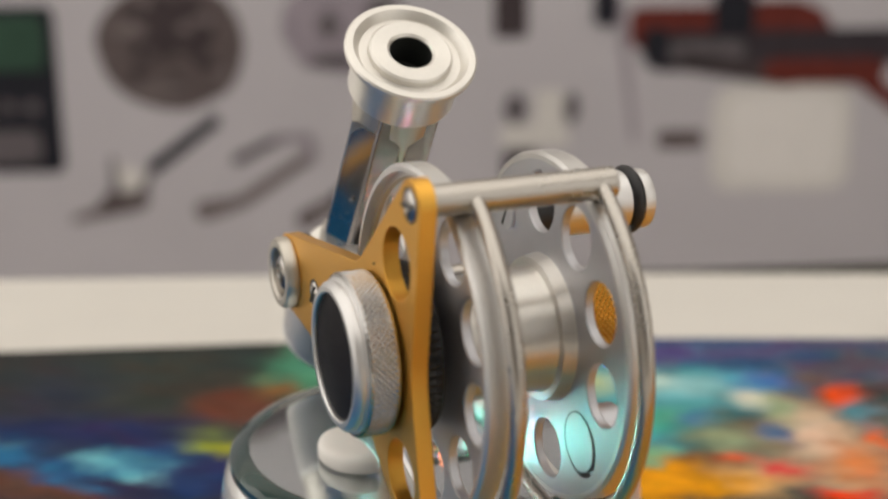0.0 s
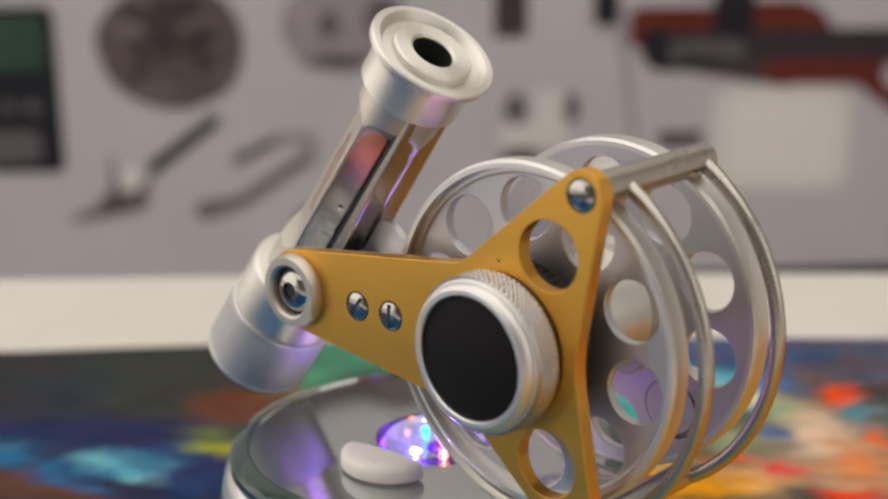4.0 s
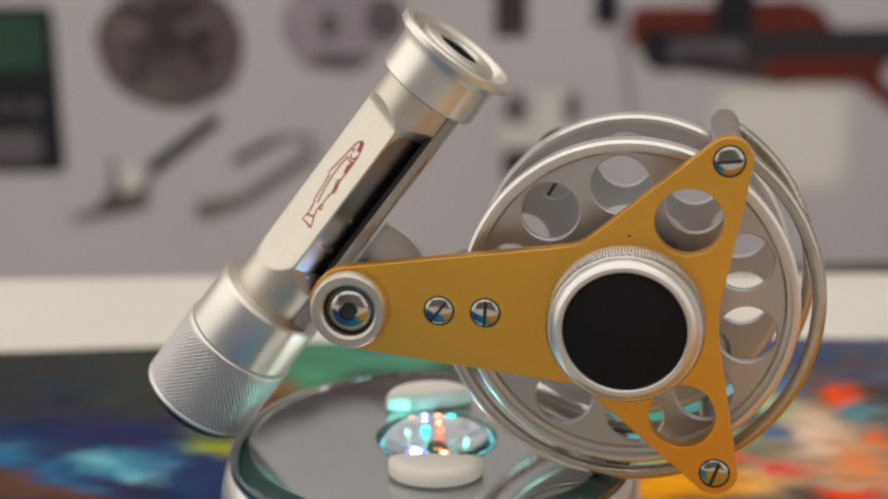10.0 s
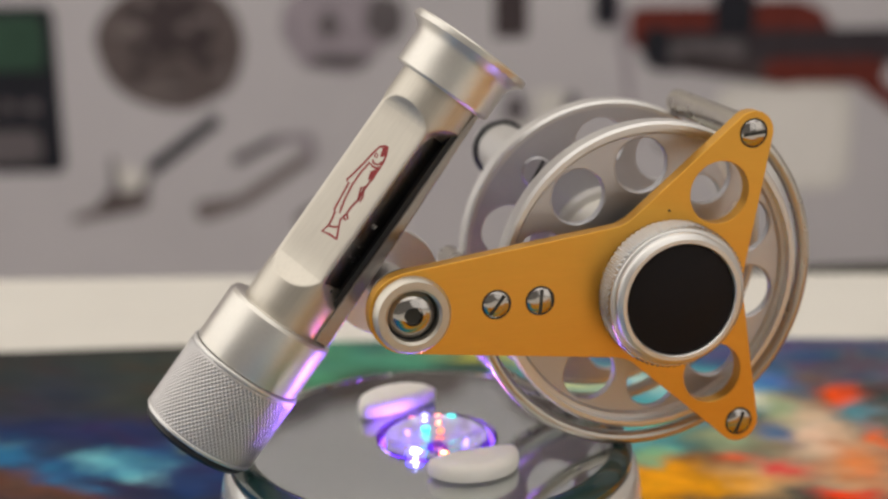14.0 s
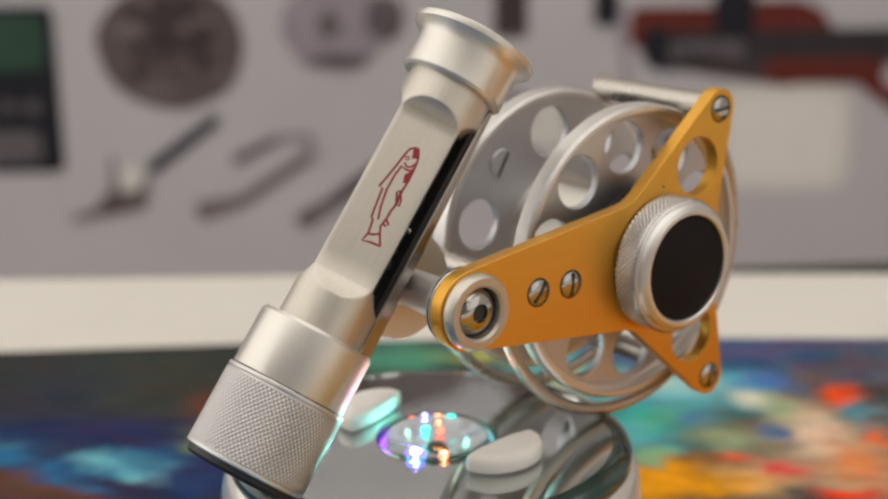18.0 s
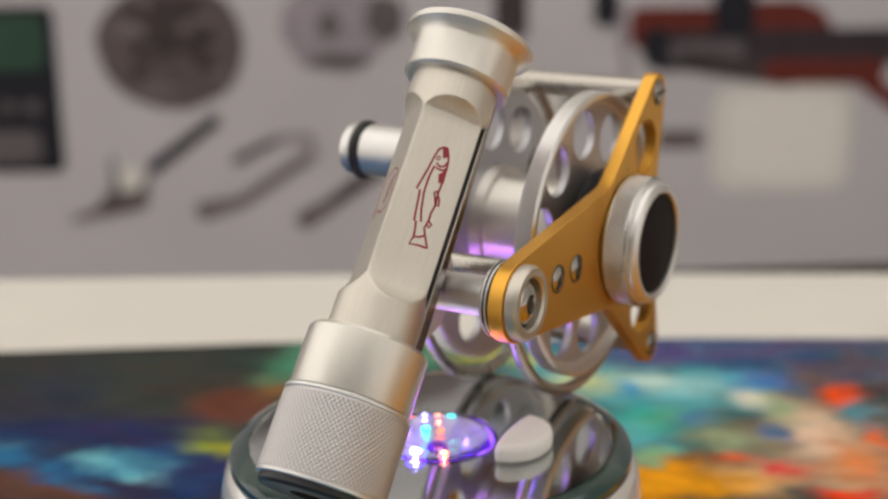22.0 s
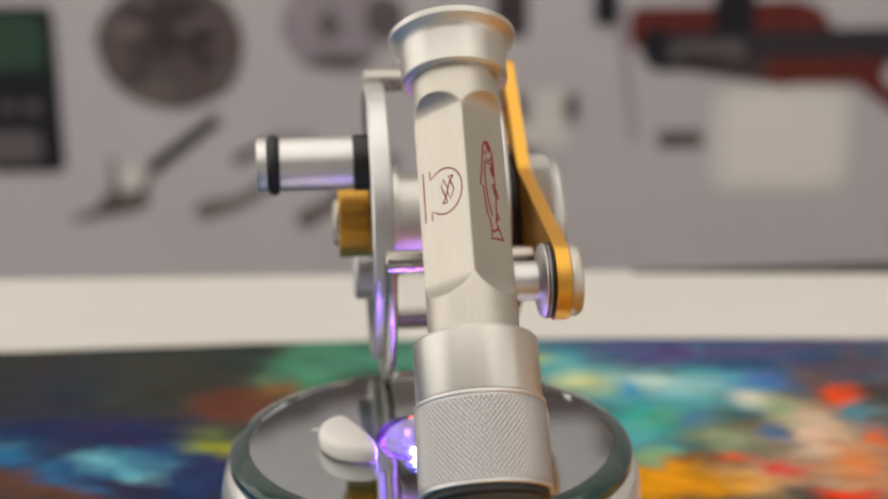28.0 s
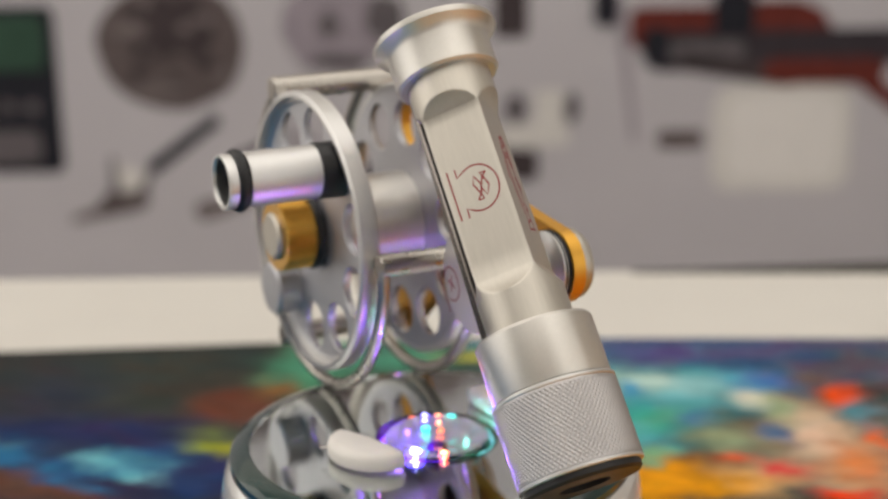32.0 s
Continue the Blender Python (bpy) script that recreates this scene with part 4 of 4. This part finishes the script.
def make_cage():
    for (x, z), far_end, r in zip(BARS, (12.2, 12.2, 10.0), (3.25, 2.95, 2.95)):
        part("cross_bar", rod(r, -27.1, far_end, along_y(x, z + r - 2.95), 32, 0.35), STEEL, reel, "stainless steel cross bar")
    for y in (-18.0, 8.8):
        part("guard_hoop", torus(42.2, 1.62, Matrix.Translation((HX, y, HZ)) @ Matrix.Rotation(math.pi / 2, 4, "X"), 59.8, -180, 120, 16), STEEL, reel, "bent stainless steel line guard")


make_cage()


def seat_body():
    """The seat's stem: a round bar with four long milled flats that run out in shallow scoops."""
    bm = bmesh.new()
    R0, flat_d = 10.2, 7.35

    def depth(s):
        lo, hi = 27.4, 68.6
        if s < lo:
            k = min(1, (lo - s) / 4.6)
        elif s > hi:
            k = min(1, (s - hi) / 3.7)
        else:
            return flat_d
        return flat_d + (R0 - flat_d) * (0.5 * k + 0.5 * k * k)

    ss = [13.5, 22.7] + [22.8 + 4.6 * i / 18 for i in range(19)] + [32, 38, 44, 50, 56, 62, 66] + [68.6 + 3.7 * i / 14 for i in range(15)] + [72.4, 79.2]
    n = 128
    rings = []
    for s in ss:
        d = depth(s) if 22.75 <= s <= 72.35 else R0
        ring = []
        for i in range(n):
            a = 2 * math.pi * i / n
            near = min(abs((a - radians(q) + math.pi) % (2 * math.pi) - math.pi) for q in (45, 135, 225, 315))
            r = min(R0, d / math.cos(near))
            ring.append(bm.verts.new(SEAT @ Vector((r * math.cos(a), r * math.sin(a), s))))
        rings.append(ring)
    for a, b in zip(rings, rings[1:]):
        for i in range(n):
            j = (i + 1) % n
            bm.faces.new((a[i], a[j], b[j], b[i]))
    bm.faces.new(rings[0])
    bm.faces.new(rings[-1])
    return part("seat_stem", bm, ALU, reel, "satin aluminium seat stem with milled flats", flat=25)


def on_flat(deg, d=7.35):
    """Frame on a flat of the stem: x along the stem, y across it, z outwards."""
    a = radians(deg)
    z = Vector((math.cos(a), math.sin(a), 0))
    x = Vector((0, 0, 1))
    y = z.cross(x)
    return SEAT @ Matrix.Translation(z * d) @ Matrix((x, y, z)).transposed().to_4x4()


def make_seat():
    stem = seat_body()
    side = on_flat(45)
    # fish drawn in line on one flat: x from tail to head
    back = [(60.8, -0.5), (59.9, 0.6), (57.8, 1.1), (54.5, 1.6), (51.9, 2.1), (49.2, 2.7), (49.1, 1.8), (46.7, 1.5), (44.4, 1.2), (42.1, 0.9), (41.9, 0.4), (40.1, 0.0), (38.5, -0.2), (36.5, 0.3), (37.0, -1.7), (37.1, -4.0)]
    belly = [(37.1, -4.0), (39.6, -2.6), (41.2, -1.9), (42.2, -2.1), (43.2, -2.3), (45.2, -2.3), (47.3, -2.7), (49.7, -2.4), (51.9, -2.5), (52.9, -2.6), (55.8, -2.5), (57.5, -2.4), (59.2, -2.0), (60.8, -1.2), (60.8, -0.5)]
    fins = [[(49.7, -2.4), (50.4, -2.0), (49.9, -1.5), (47.3, -2.6), (47.2, -3.4), (48.6, -3.2), (49.7, -2.4)], [(43.2, -2.3), (42.4, -3.3), (41.7, -2.8), (42.2, -2.1)], [(38.5, -0.3), (38.8, -1.4), (39.6, -2.5)]]
    lines = [[(42.3, -0.7), (45.0, 0.1), (49.1, 0.8), (52.9, 0.8), (55.6, 0.4), (55.3, -0.7), (55.5, -1.9), (56.1, -2.4)], [(56.6, 0.2), (56.0, -0.7), (56.4, -1.7), (57.5, -2.2)]]
    part("fish_drawing", ribbon([back, belly] + fins + lines, 0.52, 0.0, side), RED_INK, stem, "red line drawing of a fish")
    for patch in ([(60.4, -0.1), (60.7, -1.1), (58.8, -2.0), (58.1, -0.9)], [(54.2, -1.1), (55.6, -2.2), (55.4, -2.7), (52.9, -2.9), (52.2, -1.7)]):
        part("fish_patch", slab(patch, [], 0.0, 0.025, side), RED_INK, stem)
    eye = circle(57.8, 0.1, 0.42, 12)
    part("fish_eye", ribbon([eye + eye[:1]], 0.3, 0.0, side), RED_INK, stem)
    bow = [(54.6, 3.5), (52.4, 3.5)] + [(48.4 + 5.5 * math.sin(radians(a)), -0.6 - 5.1 * math.cos(radians(a))) for a in range(118, -130, -10)] + [(44.6, 3.5), (42.3, 3.5)]
    one = [(51.4, -3.4), (51.5, -1.9), (50.5, -2.4), (48.2, -3.3), (46.0, -2.2), (48.1, -1.3), (50.5, -2.3), (51.4, -3.4)]
    other = [(45.5, 0.2), (45.4, -1.2), (46.6, -0.9), (49.4, 0.3), (51.4, -0.3), (48.9, -1.5), (46.8, -0.9), (45.5, 0.2)]
    part("maker_mark", ribbon([[(54.7, 5.5), (42.4, 5.5)], bow, one, other], 0.40, 0.0, on_flat(-45)), RED_INK, stem, "maker's mark as reflected in the disc, drawn in red lines with a bow and two small fish")
    # the two under flats, their dark reflections put into a darker metal, and the clamp rail below them
    for deg in (135, 225):
        pts = stroke((29.5, 0), (63.4, 0), 13.4, 13.4, 12)
        part("dark_flat", slab(pts, [], -0.5, 0.06, on_flat(deg)), ALU_SHADE, stem, "polished flat along the stem, its dark reflection put into the colour")
    for s in (26.0, 44.0):
        part("slot_pin", rod(0.7, 0.0, 0.6, on_flat(135) @ Matrix.Translation((s, 2.0, 0)), 12, 0.1), CHROME, stem)
    # black box added to darken the narrow gap between stem and rail
    part("rail_gap_fill", box(-8.2, -6.4, -6.4, 6.4, 15.5, 78.4, SEAT), BLACK, reel, "black fill that stands in for the dark gap under the rail")
    rail = box(-11.4, -7.5, -7.2, 7.2, 14.3, 79.0)
    for v in rail.verts:
        if v.co.x < -8:
            v.co.x += 0.037 * (v.co.z - 14.3)
    bmesh.ops.transform(rail, matrix=SEAT, verts=rail.verts[:])
    part("clamp_rail", rail, ALU_RAIL, reel, "flat tapered aluminium clamp rail", bevel=0.4)
    lower = spin(part("lower_collar", lathe([(9, 0.05), (13.7, 0.05), (13.8, 0.25), (13.8, 13.4), (13.2, 14.2), (9, 14.2)], SEAT, 96, True), ALU_LATHE, reel, "turned aluminium collar"), SEAT)
    part("seam", lathe([(9, -0.5), (13.3, -0.5), (13.3, 0.3), (9, 0.3)], Matrix(), 72, True), DARK_HOLE, lower)
    cap = part("knurled_cap", knurl(14.45, -19.5, -1.2, SEAT, 80, 28, 0.29, 0.3), ALU_KNURL, reel, "knurled aluminium end cap", flat=80)
    for h in (-1.25, -20.2):
        part("cap_lip", lathe([(9, h), (14.2, h), (14.42, h + 0.25), (14.42, h + 0.75), (14.1, h + 1.05), (9, h + 1.05)], SEAT, 96, True), ALU_TURNED, cap, "smooth turned lip of the cap")
    part("end_ring", lathe([(12.9, -22.2), (13.5, -21.5), (13.5, -20.0), (6, -20.0), (6, -22.2)], SEAT, 72, True), BLACK, cap, "black rubber end ring")
    part("end_bore", lathe([(0, -21.0), (6.1, -21.0), (6.1, -20.3), (0, -20.3)], SEAT, 40), DARK_HOLE, cap)
    spin(part("top_collar", lathe([(9, 78.7), (12.3, 78.7), (12.6, 79.0), (12.6, 86.6), (12.8, 87.4), (13.6, 88.3), (14.8, 89.1), (15.2, 89.4), (15.3, 89.8), (15.3, 90.7), (14.9, 91.1), (13.4, 91.1),
                              (12.6, 90.4), (11.8, 89.2), (9.8, 89.2), (9.7, 90.6), (9.2, 91.0), (5.6, 91.0), (5.0, 90.5), (5.0, 82), (9, 82)], SEAT, 96, True), ALU_LATHE, reel, "flared aluminium top collar"), SEAT)
    part("collar_lip", lathe([(9, 78.4), (11.8, 78.4), (12.5, 79.0), (12.5, 79.6), (9, 79.6)], SEAT, 72, True), ALU_TURNED, stem, "polished lip under the collar")
    part("top_bore", lathe([(4.96, 90.2), (4.9, 82.8), (0, 82.8), (0, 82.3), (5.2, 82.3), (5.0, 90.2)], SEAT, 48), DARK_HOLE, stem)


make_seat()


def make_pivot():
    m = along_y(-12.3, 43.65)
    a = part("pivot_axle", lathe([(0, -27.0), (4.7, -27.0), (4.7, -6.2), (0, -6.2)], m, 48), ALU_TURNED, reel, "turned aluminium pivot axle")
    part("axle_flange", lathe([(4.6, -27.4), (8.6, -27.4), (8.9, -27.0), (8.9, -26.0), (8.2, -25.3), (4.6, -24.6)], m, 64, True), ALU_TURNED, a)
    for h in (-26.6, -27.7):
        part("thin_o_ring", torus(8.75, 0.33, m @ Matrix.Translation((0, 0, h)), n=64, k=8), BLACK, a, "thin black rubber ring")
    foot = []
    for i in range(72):
        p = Vector((-12.3 + 13.15 * math.cos(math.pi * i / 36), 0, 43.65 + 13.15 * math.sin(math.pi * i / 36)))
        over = OUT.dot(p - SEAT.translation) + 10.9
        p = p - OUT * max(0.0, over)
        foot.append((p.x, p.z))
    part("back_disc", slab(foot, [], -6.5, -4.5, FACE), ALU_TURNED, a, "round aluminium foot disc against the rail", bevel=0.4)
    # red lines paint the maker's mark as the polished disc reflects it
    back = Matrix.Translation((-3.4, -4.48, 40.2)) @ Matrix.Rotation(-math.pi / 2, 4, "X") @ Matrix.Rotation(radians(128), 4, "Z") @ Matrix.Scale(0.85, 4)
    bow = [(5.0 * math.cos(radians(a)), 4.4 * math.sin(radians(a))) for a in range(-50, 231, 14)]
    part("mark_reflection", ribbon([bow, [(-6.5, -5.6), (6.5, -5.6)], [(-2, -1.4), (2, 1.4)], [(-2, 1.4), (2, -1.4)]], 0.45, 0.0, back), RED_INK, a, "maker's mark as reflected in the disc, drawn in red lines")
    w = part("pivot_washer", lathe([(5.9, -30.4), (8.5, -30.4), (8.8, -30.8), (8.8, -32.6), (8.1, -33.6), (6.5, -33.6), (5.9, -33.1)], m, 72, True), ALU, reel, "bevelled aluminium washer")
    part("washer_seat", rod(5.95, -31.2, -30.3, m, 40, 0.1), BLACK_GEAR, w)
    f = Matrix.Translation((-12.3, -31.0, 43.65)) @ Matrix.Rotation(math.pi / 2, 4, "X")
    b = part("bolt_head", lathe([(0, 1.2), (2.0, 1.2), (2.2, 2.2), (3.4, 2.0), (4.8, 1.2), (5.45, 0.2), (0, -0.2)], f, 48), CHROME, w, "polished socket bolt head")
    part("hex_socket", slab(circle(0, 0, 2.05, 6), [], 1.0, 1.5, f), DARK_HOLE, b)
    w.matrix_local = LEANING


make_pivot()


# ---- what turns ----
def motions():
    rows = [(t, pose(0, 0, 0, 0, 0, a)) for t, a in TURNS]
    for ob in (reel, plate, *pads):
        walk(ob, rows)
    walk(added_filter, [(t, pose(-0.029 * p, 0, 0)) for t, p in FILTER])


motions()
